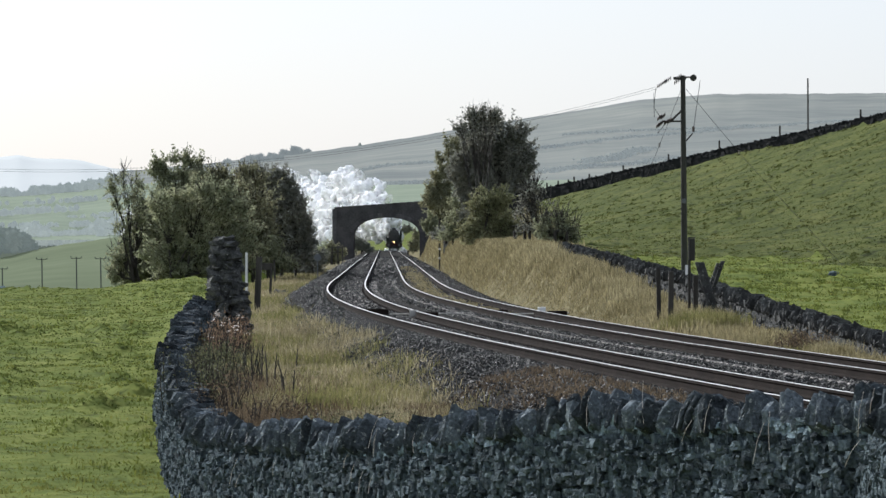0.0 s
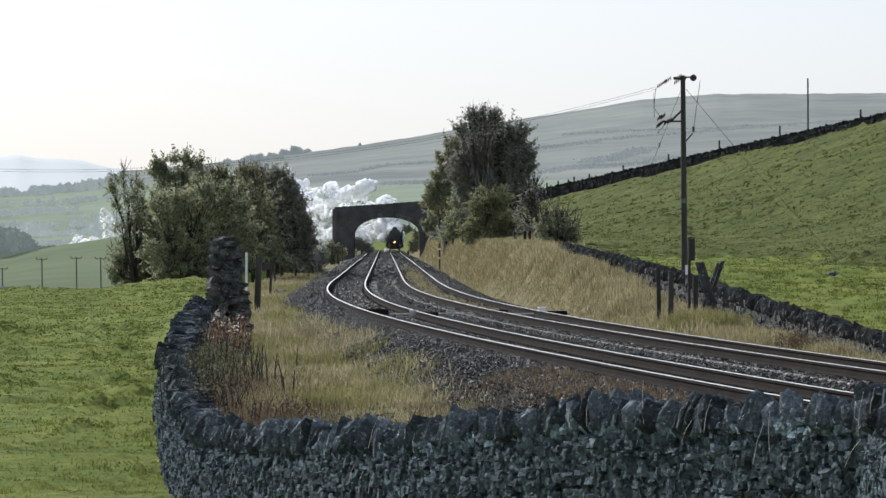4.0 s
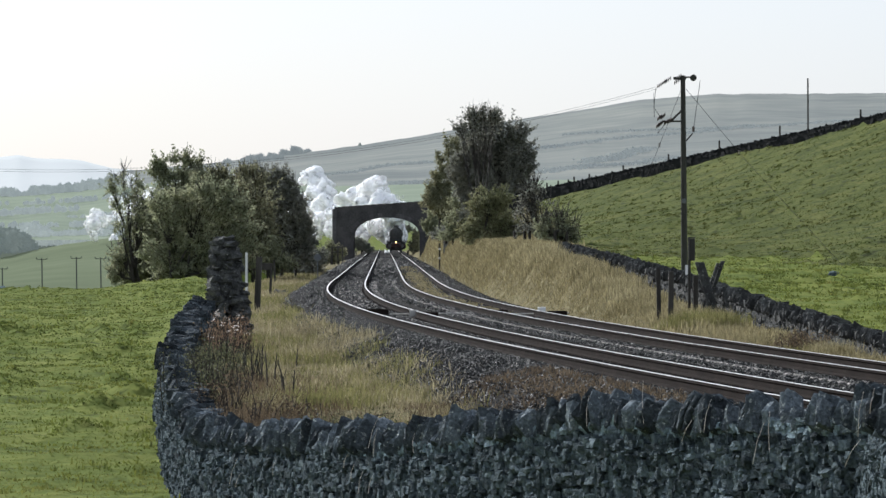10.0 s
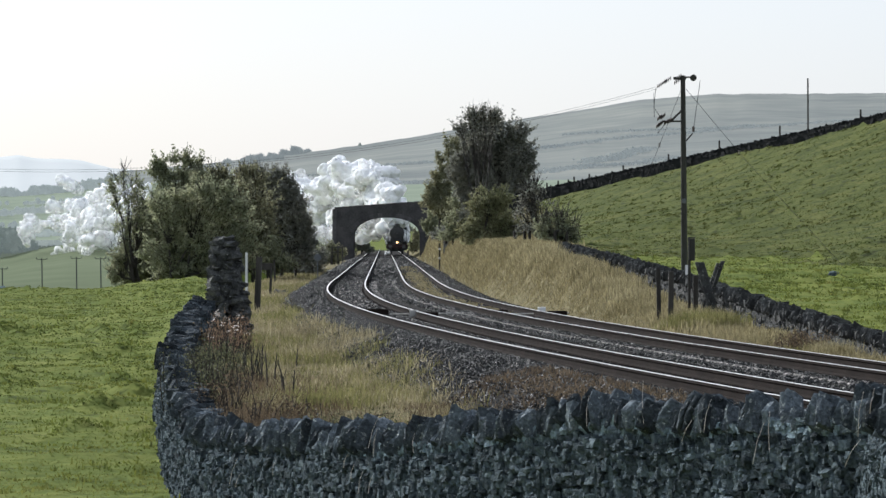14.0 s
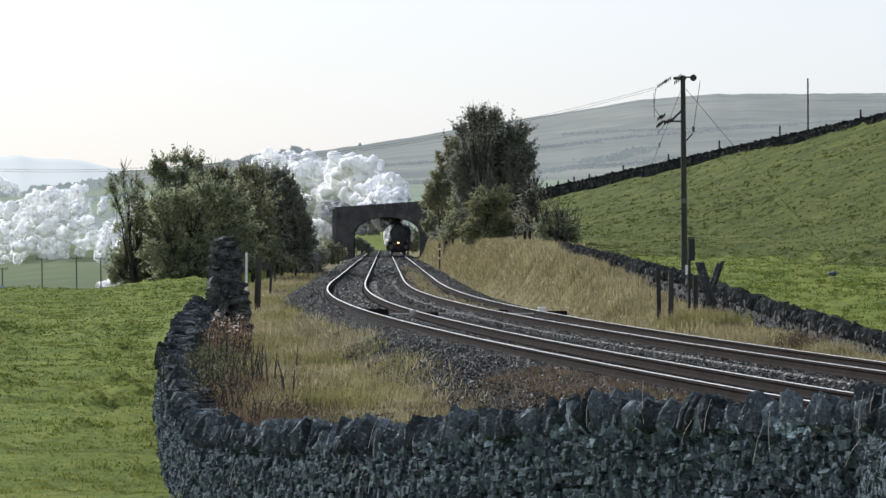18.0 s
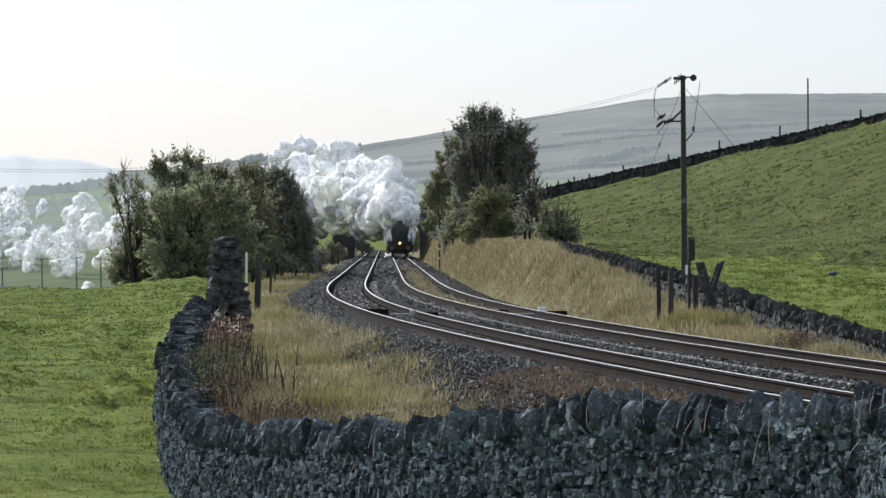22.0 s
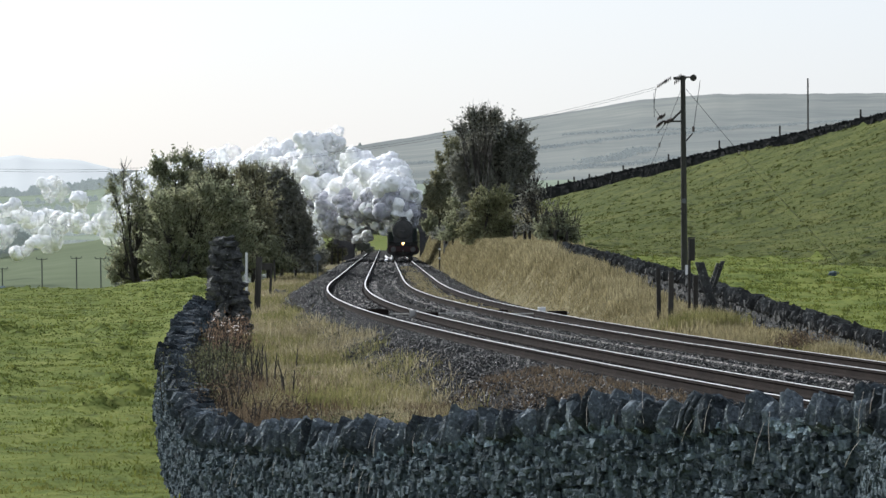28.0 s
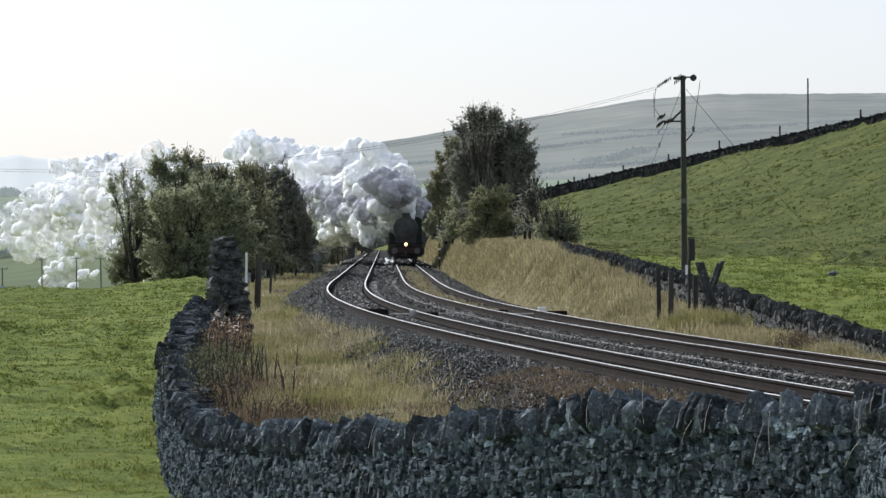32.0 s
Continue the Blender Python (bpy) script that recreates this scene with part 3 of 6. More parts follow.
def piece_meshes(name, count, material, chamfer=0.18, jitter=0.07, seed=3):
    """Unit stones, each a little different."""
    rnd = random.Random(seed)
    out = []
    for k in range(count):
        bm = bmesh.new()
        bmesh.ops.create_cube(bm, size=1.0)
        for v in bm.verts:
            v.co += Vector([rnd.uniform(-jitter, jitter) for _ in range(3)])
        if chamfer:
            bmesh.ops.bevel(bm, geom=list(bm.edges), offset=chamfer * 0.5, segments=1, affect="EDGES")
        for v in bm.verts:
            v.co += Vector([rnd.uniform(-jitter, jitter) * 0.35 for _ in range(3)])
        me = bpy.data.meshes.new(name)
        bm.to_mesh(me)
        bm.free()
        me.materials.append(material)
        out.append(me)
    return out


def mesh_arrays(me):
    v = np.array([q.co[:] for q in me.vertices])
    me.calc_loop_triangles()
    return v, np.array([t.vertices[:] for t in me.loop_triangles])


class Pile:
    """Many stones gathered into one mesh."""

    def __init__(self, meshes):
        self.kinds = [mesh_arrays(m) for m in meshes]
        self.v, self.f, self.n = [], [], 0

    def add(self, k, m):
        v, f = self.kinds[k % len(self.kinds)]
        a = np.array(m)
        self.v.append(v @ a[:3, :3].T + a[:3, 3])
        self.f.append(f + self.n)
        self.n += len(v)

    def done(self, name, material, parent, label=""):
        if not self.n:
            return None
        ob = obj(name, np.concatenate(self.v), np.concatenate(self.f), material, parent)
        ob["kind"] = "stuff"
        if label:
            ob["label"] = label
        return ob


def wall_line(rows, gap):
    """Points along a wall every gap metres: x, y, top, foot and heading."""
    out = []
    for a, b in zip(rows, rows[1:]):
        n = max(1, int(round(math.hypot(b[0] - a[0], b[1] - a[1]) / gap)))
        for i in range(n):
            t = i / n
            out.append([a[k] + (b[k] - a[k]) * t for k in range(4)])
    out.append(list(rows[-1]))
    a = np.array(out)
    d = np.gradient(a[:, :2], axis=0)
    return a, np.arctan2(d[:, 1], d[:, 0])


def build_wall(name, label, rows, material, stone_len, course, cope, single=None, both=True, inner_from=0.0, seed=1, top_w=0.42, foot_w=0.62, hide_below=None):
    """A battered dry stone wall: rubble courses on its faces, a dark core and upright cope stones.
    single: y range in which the pieces are objects of their own."""
    rnd = random.Random(seed)
    grow = 1.15 if material == M["stone_far"] else 1.08
    wall = thing(name, label, "wall")
    kinds = rock_meshes("stone", 9, material, seed, 0.17, 0.82) if material in (M["stone"], M["stone_low"]) else piece_meshes("stone", 9, material, chamfer=0, jitter=0.05, seed=seed)
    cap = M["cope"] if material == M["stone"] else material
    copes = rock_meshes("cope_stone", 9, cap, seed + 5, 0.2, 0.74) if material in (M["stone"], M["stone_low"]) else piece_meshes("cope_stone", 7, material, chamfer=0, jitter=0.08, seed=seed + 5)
    a, head = wall_line(rows, stone_len)
    # core
    v, f = [], []
    for (x, y, t, z), h in zip(a, head):
        nx, ny = -math.sin(h), math.cos(h)
        for s, w, q in ((1, foot_w, z - 0.3), (1, top_w, t - cope), (-1, top_w, t - cope), (-1, foot_w, z - 0.3)):
            v.append((x + nx * s * (w / 2 - 0.03), y + ny * s * (w / 2 - 0.03), q))
    for i in range(len(a) - 1):
        for k in range(4):
            j = (k + 1) % 4
            f.append((i * 4 + k, i * 4 + j, i * 4 + 4 + j, i * 4 + 4 + k))
    e = len(a) * 4 - 4
    f += [(0, 1, 2, 3), (e, e + 3, e + 2, e + 1)]
    obj("core", v, f, material, wall)
    rest, rest_c = Pile(kinds), Pile(copes)
    done_s = done_c = 0
    length = np.concatenate([[0], np.cumsum(np.hypot(np.diff(a[:, 0]), np.diff(a[:, 1])))])

    def at(s):
        return [float(np.interp(s, length, a[:, k])) for k in range(4)] + [float(np.interp(s, length, np.unwrap(head)))]

    for side in ((1, -1) if both else (1,)):
        row = 0
        hmax = max(a[:, 2] - a[:, 3])
        zc = -0.07
        while zc < hmax:
            ch = course * rnd.uniform(0.7, 1.4)
            s = rnd.uniform(0, stone_len)
            while s < length[-1]:
                L = stone_len * rnd.choice((0.5, 0.7, 0.8, 1.0, 1.2, 1.6)) * rnd.uniform(0.85, 1.15)
                if at(s)[1] > 70 and single:
                    L *= 2.4
                x, y, t, z, h = at(s + L / 2)
                wall_h = t - cope - z
                zz = t - cope - zc - ch / 2
                if zc < wall_h + 0.1 and (side == 1 or y > inner_from) and (hide_below is None or y > 58 or zz > EYE_Z - hide_below * y):
                    w = top_w + (foot_w - top_w) * min(1, zc / max(wall_h, 0.1))
                    o = side * (w / 2 - (0.09 if zc < 0.12 else 0.05) + rnd.uniform(-0.02, 0.03))
                    m = Matrix.Translation((x - math.sin(h) * o, y + math.cos(h) * o, zz + rnd.uniform(-0.03, 0.03))) @ Euler((rnd.uniform(-0.15, 0.15), rnd.uniform(-0.14, 0.14), h + rnd.uniform(-0.3, 0.3))).to_matrix().to_4x4() @ Matrix.Diagonal((L * rnd.uniform(0.9, 1.2) * grow, 0.17 * rnd.uniform(0.85, 1.2), ch * rnd.uniform(0.75, 1.4) * grow, 1))
                    k = rnd.randrange(9)
                    if single and side == 1 and single[0] < y < single[1] and done_s < 290:
                        ob = new("stone", kinds[k])
                        ob.parent = wall
                        ob.matrix_basis = m
                        done_s += 1
                    else:
                        rest.add(k, m)
                s += L
            zc += ch
    s = 0.0
    while s < length[-1]:
        blocky = rnd.random() < (0.4 if material == M["stone_low"] else 0.1 if at(s)[1] < 54 else 0.3 if at(s)[1] < 58 else 0.85)
        T = cope * (rnd.uniform(0.42, 0.8) if blocky else rnd.uniform(0.18, 0.44))
        x, y, t, z, h = at(s + T / 2)
        H = cope * (rnd.uniform(0.7, 1.0) if blocky else rnd.uniform(0.75, 1.45))
        lean = rnd.gauss(0.1, 0.15)
        tip, wide, o = rnd.uniform(-0.16, 0.16), rnd.uniform(0.7, 1.1), rnd.uniform(-0.08, 0.08)
        if not blocky:
            # slabs tipped over sideways, towards the railway
            tip, wide, o = rnd.gauss(0.38, 0.16), rnd.uniform(0.5, 0.9), rnd.uniform(0.0, 0.16)
        m = Matrix.Translation((x - math.sin(h) * o, y + math.cos(h) * o, t - cope + H / 2 - 0.05)) @ Euler((tip, lean, h + rnd.uniform(-0.3, 0.3))).to_matrix().to_4x4() @ Matrix.Diagonal((T * 0.74, top_w * wide, H, 1))
        k = rnd.randrange(len(copes))
        if single and single[0] < y < single[1] + 8 and done_c < 290:
            ob = new("cope_stone", copes[k])
            ob.parent = wall
            ob.matrix_basis = m
            done_c += 1
        else:
            rest_c.add(k, m)
        s += T * (1.0 if blocky else 1.3)
    rest.done("rubble", material, wall)
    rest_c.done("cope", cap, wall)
    return wall


build_wall("dry_stone_wall", "grey lichened dry stone wall with leaning cope stones", WALL_L, M["stone"], 0.09, 0.066, 0.27, single=(38, 50), inner_from=58, seed=11, hide_below=0.063)
build_wall("dry_stone_wall", "low dry stone wall along the railway bank", WALL_R, M["stone_low"], 0.2, 0.10, 0.24, both=False, seed=21)


def hill_wall_rows():
    rows = []
    for p in range(1700, 880, -20):
        d = hill_top(p)
        x = (p - 784) / LENS * d
        z = land1(x, d)
        smooth = EYE_Z + (425.1 - 355 + 0.232 * (p - 950)) * d / LENS
        rows.append((x, d, smooth + 0.42 + 0.0005 * (1568 - p), min(z, smooth)))
    return rows


build_wall("field_wall", "dry stone wall along the brow of the hill, its shaded side in the colour", hill_wall_rows(), M["stone_far"], 0.4, 0.14, 0.12, both=False, seed=31)


# ---- road bridge over the line ----
def build_bridge():
    b = thing("road_bridge", "dark stone arched road bridge over two tracks", "bridge")
    d0, d1 = 531.0, 539.5
    xl, xr, xc, half = -10.5, -2.75, -6.62, 3.87
    spring, crown = 2.3, 4.55
    left, right = -12.75, 2.5
    top_at = lambda x: 4.72 + 0.07 * (x + 12.75)
    n = 24
    arch = [(xc - half * math.cos(math.pi * i / n), spring + (crown - spring) * math.sin(math.pi * i / n) ** 0.85) for i in range(n + 1)]
    bm = bmesh.new()
    outline = [(left, -0.7), (xl, -0.7)] + arch + [(xr, -0.7), (right, -0.7), (right, top_at(right)), (left, top_at(left))]
    front = [bm.verts.new((x, d0, z)) for x, z in outline]
    back = [bm.verts.new((x, d1, z)) for x, z in outline]
    # spandrels as strips from the arch to the road level
    def strip(vs, rev):
        m = len(outline)
        up = [bm.verts.new((x, vs[0].co.y, top_at(x))) for x, z in arch]
        q = [(vs[0], vs[1], vs[2], up[0], vs[m - 1])]
        for i in range(n):
            q.append((vs[2 + i], vs[3 + i], up[i + 1], up[i]))
        q.append((vs[2 + n], vs[3 + n], vs[4 + n], vs[5 + n], up[n]))
        for f in q:
            bm.faces.new(f[::-1] if rev else f)
        return up
    u1, u2 = strip(front, False), strip(back, True)
    m = len(outline)
    for i in range(m - 2):
        bm.faces.new((front[i], back[i], back[i + 1], front[i + 1]))
    bm.faces.new((front[m - 1], back[m - 1], back[0], front[0]))
    tf = [front[m - 1], *u1, front[m - 2]]
    tb = [back[m - 1], *u2, back[m - 2]]
    for i in range(len(tf) - 1):
        bm.faces.new((tf[i], tf[i + 1], tb[i + 1], tb[i]))
    bmesh.ops.remove_doubles(bm, verts=bm.verts, dist=0.001)
    part("wall", bm, M["bridge"], b)
    for y in (d0, d1 - 0.4):
        bm = bmesh.new()
        for k in range(18):
            x0 = left + (right - left) * k / 18
            x1 = left + (right - left) * (k + 1) / 18
            zc = top_at((x0 + x1) / 2)
            box(bm, (x0 + x1) / 2, y + 0.2, zc + 0.42, x1 - x0 - 0.01, 0.4, 0.9, 0.02)
        part("parapet", bm, M["bridge"], b)
        for k in range(18):
            x0 = left + (right - left) * k / 18
            x1 = left + (right - left) * (k + 1) / 18
            bm = bmesh.new()
            box(bm, (x0 + x1) / 2, y + 0.2, top_at((x0 + x1) / 2) + 0.94, x1 - x0 - 0.02, 0.52, 0.16, 0.03)
            part("coping_stone", bm, M["bridge"], b)
    for i in range(n):
        (xa, za), (xb, zb) = arch[i], arch[i + 1]
        mid = Vector(((xa + xb) / 2, 0, (za + zb) / 2))
        t = math.atan2(zb - za, xb - xa)
        bm = bmesh.new()
        box(bm, 0, 0, 0.26, math.hypot(xb - xa, zb - za) * 0.96, 0.35, 0.52, 0.02)
        bmesh.ops.transform(bm, matrix=Matrix.Translation((mid.x, d0 - 0.04 + 0.12, mid.z)) @ Euler((0, -t, 0)).to_matrix().to_4x4(), verts=bm.verts)
        part("voussoir", bm, M["bridge"], b)
    for x in (left + 0.1,):
        bm = bmesh.new()
        box(bm, x - 0.1, d0 + 0.3, 2.4, 0.5, 0.9, 6.3, 0.05)
        part("pilaster", bm, M["bridge"], b)
    return b


build_bridge()


# ---- trees ----
def leaf_mesh(name, pts, size, material, parent, label=""):
    """Small folded leaves at the given points."""
    N = len(pts)
    a = RNG.normal(size=(N, 3))
    a /= np.linalg.norm(a, axis=1)[:, None]
    b = np.cross(a, RNG.normal(size=(N, 3)))
    b /= np.linalg.norm(b, axis=1)[:, None]
    s = (size * RNG.uniform(0.7, 1.6, N))[:, None]
    c = np.cross(a, b)
    v = np.stack([pts - a * s, pts + b * s * 0.55 + c * s * 0.12, pts + a * s, pts - b * s * 0.55 + c * s * 0.12], 1).reshape(-1, 3)
    f = np.arange(N)[:, None] * 4 + np.arange(4)[None]
    ob = obj(name, v, f, material, parent, label)
    return ob


def tubes(name, segs, material, parent, sides=5):
    """Tapered limbs from (a, b, ra, rb)."""
    segs = [s for s in segs if (Vector(s[1]) - Vector(s[0])).length > 1e-4]
    A = np.array([s[0] for s in segs], float)
    B = np.array([s[1] for s in segs], float)
    ra = np.array([s[2] for s in segs])[:, None, None]
    rb = np.array([s[3] for s in segs])[:, None, None]
    d = B - A
    d /= np.linalg.norm(d, axis=1)[:, None]
    ref = np.where(np.abs(d[:, 2:3]) < 0.9, np.array([[0, 0, 1.0]]), np.array([[1.0, 0, 0]]))
    u = np.cross(d, ref)
    u /= np.linalg.norm(u, axis=1)[:, None]
    w = np.cross(d, u)
    an = np.arange(sides) * 2 * np.pi / sides
    ring = u[:, None] * np.cos(an)[None, :, None] + w[:, None] * np.sin(an)[None, :, None]
    v = np.concatenate([A[:, None] + ring * ra, B[:, None] + ring * rb], 1).reshape(-1, 3)
    k = np.arange(sides)
    q = np.stack([k, (k + 1) % sides, sides + (k + 1) % sides, sides + k], -1)
    f = (np.arange(len(segs))[:, None, None] * 2 * sides + q[None]).reshape(-1, 4)
    return obj(name, v, f, material, parent)


def build_tree(label, x, y, lobes, leaf, leaf_size, density, stems=1, seed=1, twigs=0, bare=0.0, trunk_r=0.10, fill=2):
    """lobes: (dx, dz, rx, rz) ellipses of the crown in the plane across the view, as deep as wide."""
    rnd = np.random.default_rng(seed)
    gz = land1(x, y)
    t = thing("tree", label, "tree", m=pose(x, y, gz))
    segs, pts, tips = [], [], []
    ends = []
    for s in range(stems):
        bx, by = (rnd.normal(0, 0.25 * stems ** 0.5, 2) if stems > 1 else (0, 0))
        ends.append((bx, by))
        segs.append([((bx, by, -0.3), (bx * 1.1, by, 0.8), trunk_r, trunk_r * 0.85)])
    for dx, dz, rx, rz, thin in lobes:
        n = int((16 + 11 * rx * rz) * thin)
        which = rnd.integers(len(ends))
        base, limb = ends[which], segs[which]
        hub = np.array([base[0] * 0.6 + dx * 0.55, base[1] * 0.6, max(0.8, dz * 0.55)])
        limb.append(((base[0] * 1.1, base[1], 0.75), tuple(hub), trunk_r * 0.8, trunk_r * 0.5))
        for i in range(n):
            while True:
                q = rnd.uniform(-1, 1, 3)
                if 0.25 < (q * q).sum() < 1:
                    break
            q = q * (0.8 + 0.42 * rnd.random())
            tip = np.array([dx + q[0] * rx, q[1] * min(rx * 0.7, 1.3), dz + q[2] * rz])
            if tip[2] < 0.15:
                continue
            mid = hub * 0.45 + tip * 0.55 + rnd.normal(0, 0.16, 3) + np.array([0, 0, 0.1])
            limb.append((tuple(hub), tuple(mid), trunk_r * 0.24, trunk_r * 0.12))
            limb.append((tuple(mid), tuple(tip), trunk_r * 0.12, 0.008))
            tips.append((limb, tip))
            leafless = rnd.random() < bare
            m = int(density * 0.55 * rnd.uniform(0.5, 1.5))
            for k in range(4):
                tw = tip + rnd.normal(0, 0.24, 3) + (tip - hub) * rnd.uniform(0.0, 0.16)
                limb.append((tuple(tip), tuple(tw), 0.016, 0.006))
                if not leafless:
                    pts.append(tip + (tw - tip) * rnd.random((m, 1)) * 1.1 + rnd.normal(0, 0.075, (m, 3)))
            if not leafless:
                pts.append(mid + (tip - mid) * rnd.random((m * fill, 1)) + rnd.normal(0, 0.17, (m * fill, 3)))
    for i in range(twigs):
        limb, a = max((tips[rnd.integers(len(tips))] for _ in range(4)), key=lambda q: q[1][2])
        b = a + np.array([rnd.normal(0, 0.3), rnd.normal(0, 0.25), rnd.uniform(0.5, 1.1)])
        limb.append((tuple(a), tuple(b), 0.018, 0.005))
    for limb in segs:
        tubes("trunk" if stems == 1 else "stem", limb, M["bark"], t)
    pts = np.concatenate(pts)
    pts = pts[pts[:, 2] > 0.02]
    leaf_mesh("crown", pts, leaf_size * 0.64, leaf, t)
    return t


def place(p, d):
    return (p - 784) / LENS * d, d


def build_trees():
    # clump beside the field, each stem of its own
    s = LENS
    def lobes(p, d, zb, spec):
        # spec: bearing, level, half widths in the same units
        k = d / s
        return [((q - p) * k, EYE_Z + (425.1 - y) * k - zb, rx * k, ry * k, thin[0] if thin else 1.0) for q, y, rx, ry, *thin in spec]
    def tree(label, p, d, spec, leaf, size, dens, **kw):
        x, y = place(p, d)
        zb = land1(x, y)
        return build_tree(label, x, y, lobes(p, d, zb, spec), leaf, size, dens, **kw)
    tree("thin open willow with airy outer branches", 232, 262, [(222, 314, 20, 14, 0.45), (204, 332, 12, 12, 0.35), (244, 334, 18, 16, 0.5), (224, 354, 20, 16, 0.4), (207, 364, 9, 10, 0.3), (248, 378, 24, 20, 0.9), (224, 410, 22, 16, 0.8), (216, 444, 22, 14), (205, 470, 18, 14), (200, 490, 12, 8)], M["leaf_olive"], 0.11, 20, stems=3, seed=1, twigs=50, bare=0.3, fill=1)
    tree("olive-green willow with dense lower boughs", 262, 264, [(270, 366, 22, 24, 0.8), (260, 405, 34, 28), (250, 440, 40, 28), (285, 425, 36, 34), (245, 475, 44, 22), (232, 488, 30, 14), (300, 478, 46, 20)], M["leaf_olive"], 0.115, 34, stems=3, seed=15, twigs=14)
    tree("tall leafy ash with an uneven top", 325, 268, [(286, 293, 13, 9, 0.5), (277, 304, 10, 8, 0.5), (318, 286, 19, 9, 0.5), (345, 291, 15, 10, 0.5), (300, 312, 20, 10, 0.5), (338, 312, 24, 12, 0.6), (322, 336, 26, 16, 0.7), (356, 326, 22, 20), (300, 362, 36, 26), (345, 362, 36, 26), (320, 402, 50, 30), (290, 432, 40, 30), (345, 440, 50, 34), (310, 476, 50, 20), (370, 476, 40, 20)], M["leaf_olive"], 0.115, 36, stems=3, seed=2, twigs=30)
    tree("autumn-brown bush with bare twig tops", 420, 266, [(385, 322, 26, 18), (420, 318, 28, 16), (448, 320, 26, 18), (392, 360, 44, 28), (440, 360, 40, 30), (385, 405, 44, 34), (432, 410, 44, 34), (420, 450, 54, 30), (390, 472, 50, 20)], M["leaf_rust"], 0.11, 34, stems=3, seed=3, twigs=150)
    tree("dark hawthorn in shade", 505, 276, [(458, 314, 20, 10), (488, 319, 20, 12), (510, 337, 18, 16), (480, 347, 32, 24), (524, 366, 14, 18), (500, 382, 34, 30), (536, 400, 14, 22), (505, 420, 42, 30), (543, 430, 13, 26), (500, 450, 46, 18), (535, 456, 18, 12)], M["leaf_dark"], 0.11, 46, stems=2, seed=4, twigs=30)
    tree("dense dark undergrowth behind the trees", 390, 288, [(250, 450, 40, 34), (300, 400, 36, 44), (310, 462, 50, 30), (345, 380, 36, 44), (385, 372, 34, 34), (380, 440, 50, 44), (425, 400, 44, 44), (465, 395, 36, 44), (455, 455, 60, 28), (510, 440, 30, 34), (345, 484, 70, 14)], M["leaf_dark"], 0.12, 30, stems=6, seed=12)
    tree("leafy hazel filling the clump", 365, 264, [(362, 345, 24, 28), (382, 370, 28, 36), (335, 395, 36, 44), (360, 425, 40, 44), (400, 430, 34, 40), (335, 470, 44, 22), (400, 474, 40, 18)], M["leaf_olive"], 0.115, 34, stems=4, seed=14, twigs=20)
    tree("spreading hazel at the front of the clump", 330, 258, [(300, 372, 34, 24), (345, 352, 34, 22), (385, 345, 30, 22), (320, 405, 40, 28), (372, 390, 38, 28), (420, 378, 34, 28), (285, 445, 40, 30), (340, 440, 44, 30), (395, 425, 40, 30), (440, 418, 34, 30), (300, 480, 44, 16), (370, 474, 46, 18), (428, 460, 40, 22)], M["leaf_olive"], 0.11, 26, stems=5, seed=41, twigs=40)
    tree("orange-brown bush among the olive trees", 445, 262, [(430, 350, 28, 24), (462, 372, 24, 28), (445, 400, 32, 28), (470, 418, 22, 26)], M["leaf_rust"], 0.105, 22, stems=3, seed=42, twigs=50)
    # trees on the bank before the bridge
    tree("large dark tree with rounded crown", 868, 330, [(858, 226, 32, 16), (893, 234, 34, 18), (912, 262, 34, 28), (850, 262, 44, 32), (918, 296, 30, 26), (880, 292, 50, 34), (828, 300, 36, 32), (860, 332, 60, 30), (905, 326, 36, 22), (870, 365, 60, 30)], M["leaf_dark"], 0.125, 60, stems=1, seed=5, twigs=26, trunk_r=0.2, fill=4)
    tree("sparse leafy leader above the dark crown", 850, 326, [(834, 208, 14, 8), (862, 205, 14, 8), (846, 222, 20, 12), (815, 232, 10, 12), (875, 212, 10, 8)], M["leaf_dark"], 0.12, 16, stems=1, seed=25, twigs=24, bare=0.2, fill=1)
    tree("reddish-brown tree with thinning leaves", 795, 420, [(806, 262, 20, 20), (792, 292, 22, 22), (785, 320, 20, 18), (762, 344, 18, 14), (805, 330, 30, 30), (788, 362, 36, 24)], M["leaf_rust"], 0.14, 34, stems=2, seed=6, twigs=20)
    tree("olive-green shrub with yellowing leaves", 862, 264, [(870, 350, 34, 20), (850, 382, 30, 26), (886, 384, 36, 28), (838, 412, 26, 22), (905, 408, 36, 20), (866, 420, 44, 16)], M["leaf_yellow"], 0.10, 34, stems=3, seed=7, twigs=40)
    tree("dull green shrub in shade", 822, 335, [(822, 360, 26, 22), (812, 392, 26, 22), (800, 416, 22, 20), (826, 428, 24, 16)], M["leaf_olive"], 0.10, 34, stems=3, seed=17, twigs=16)
    tree("dark undergrowth below the bank trees", 815, 350, [(800, 412, 24, 18), (782, 420, 12, 10), (838, 410, 28, 18), (870, 412, 30, 14), (812, 424, 30, 8)], M["leaf_dark"], 0.11, 34, stems=5, seed=43, twigs=10)
    tree("grey-green bush beside the bridge", 775, 478, [(770, 382, 18, 16), (785, 396, 24, 20), (762, 402, 14, 14), (790, 376, 18, 14), (775, 416, 18, 10)], M["leaf_olive"], 0.14, 36, stems=2, seed=8)
    tree("bare thorn bush with sparse leaves", 945, 236, [(940, 350, 18, 24), (955, 372, 20, 24), (930, 385, 20, 24), (950, 405, 26, 18)], M["leaf_dark"], 0.09, 16, stems=5, seed=9, twigs=120, bare=0.45, fill=1)
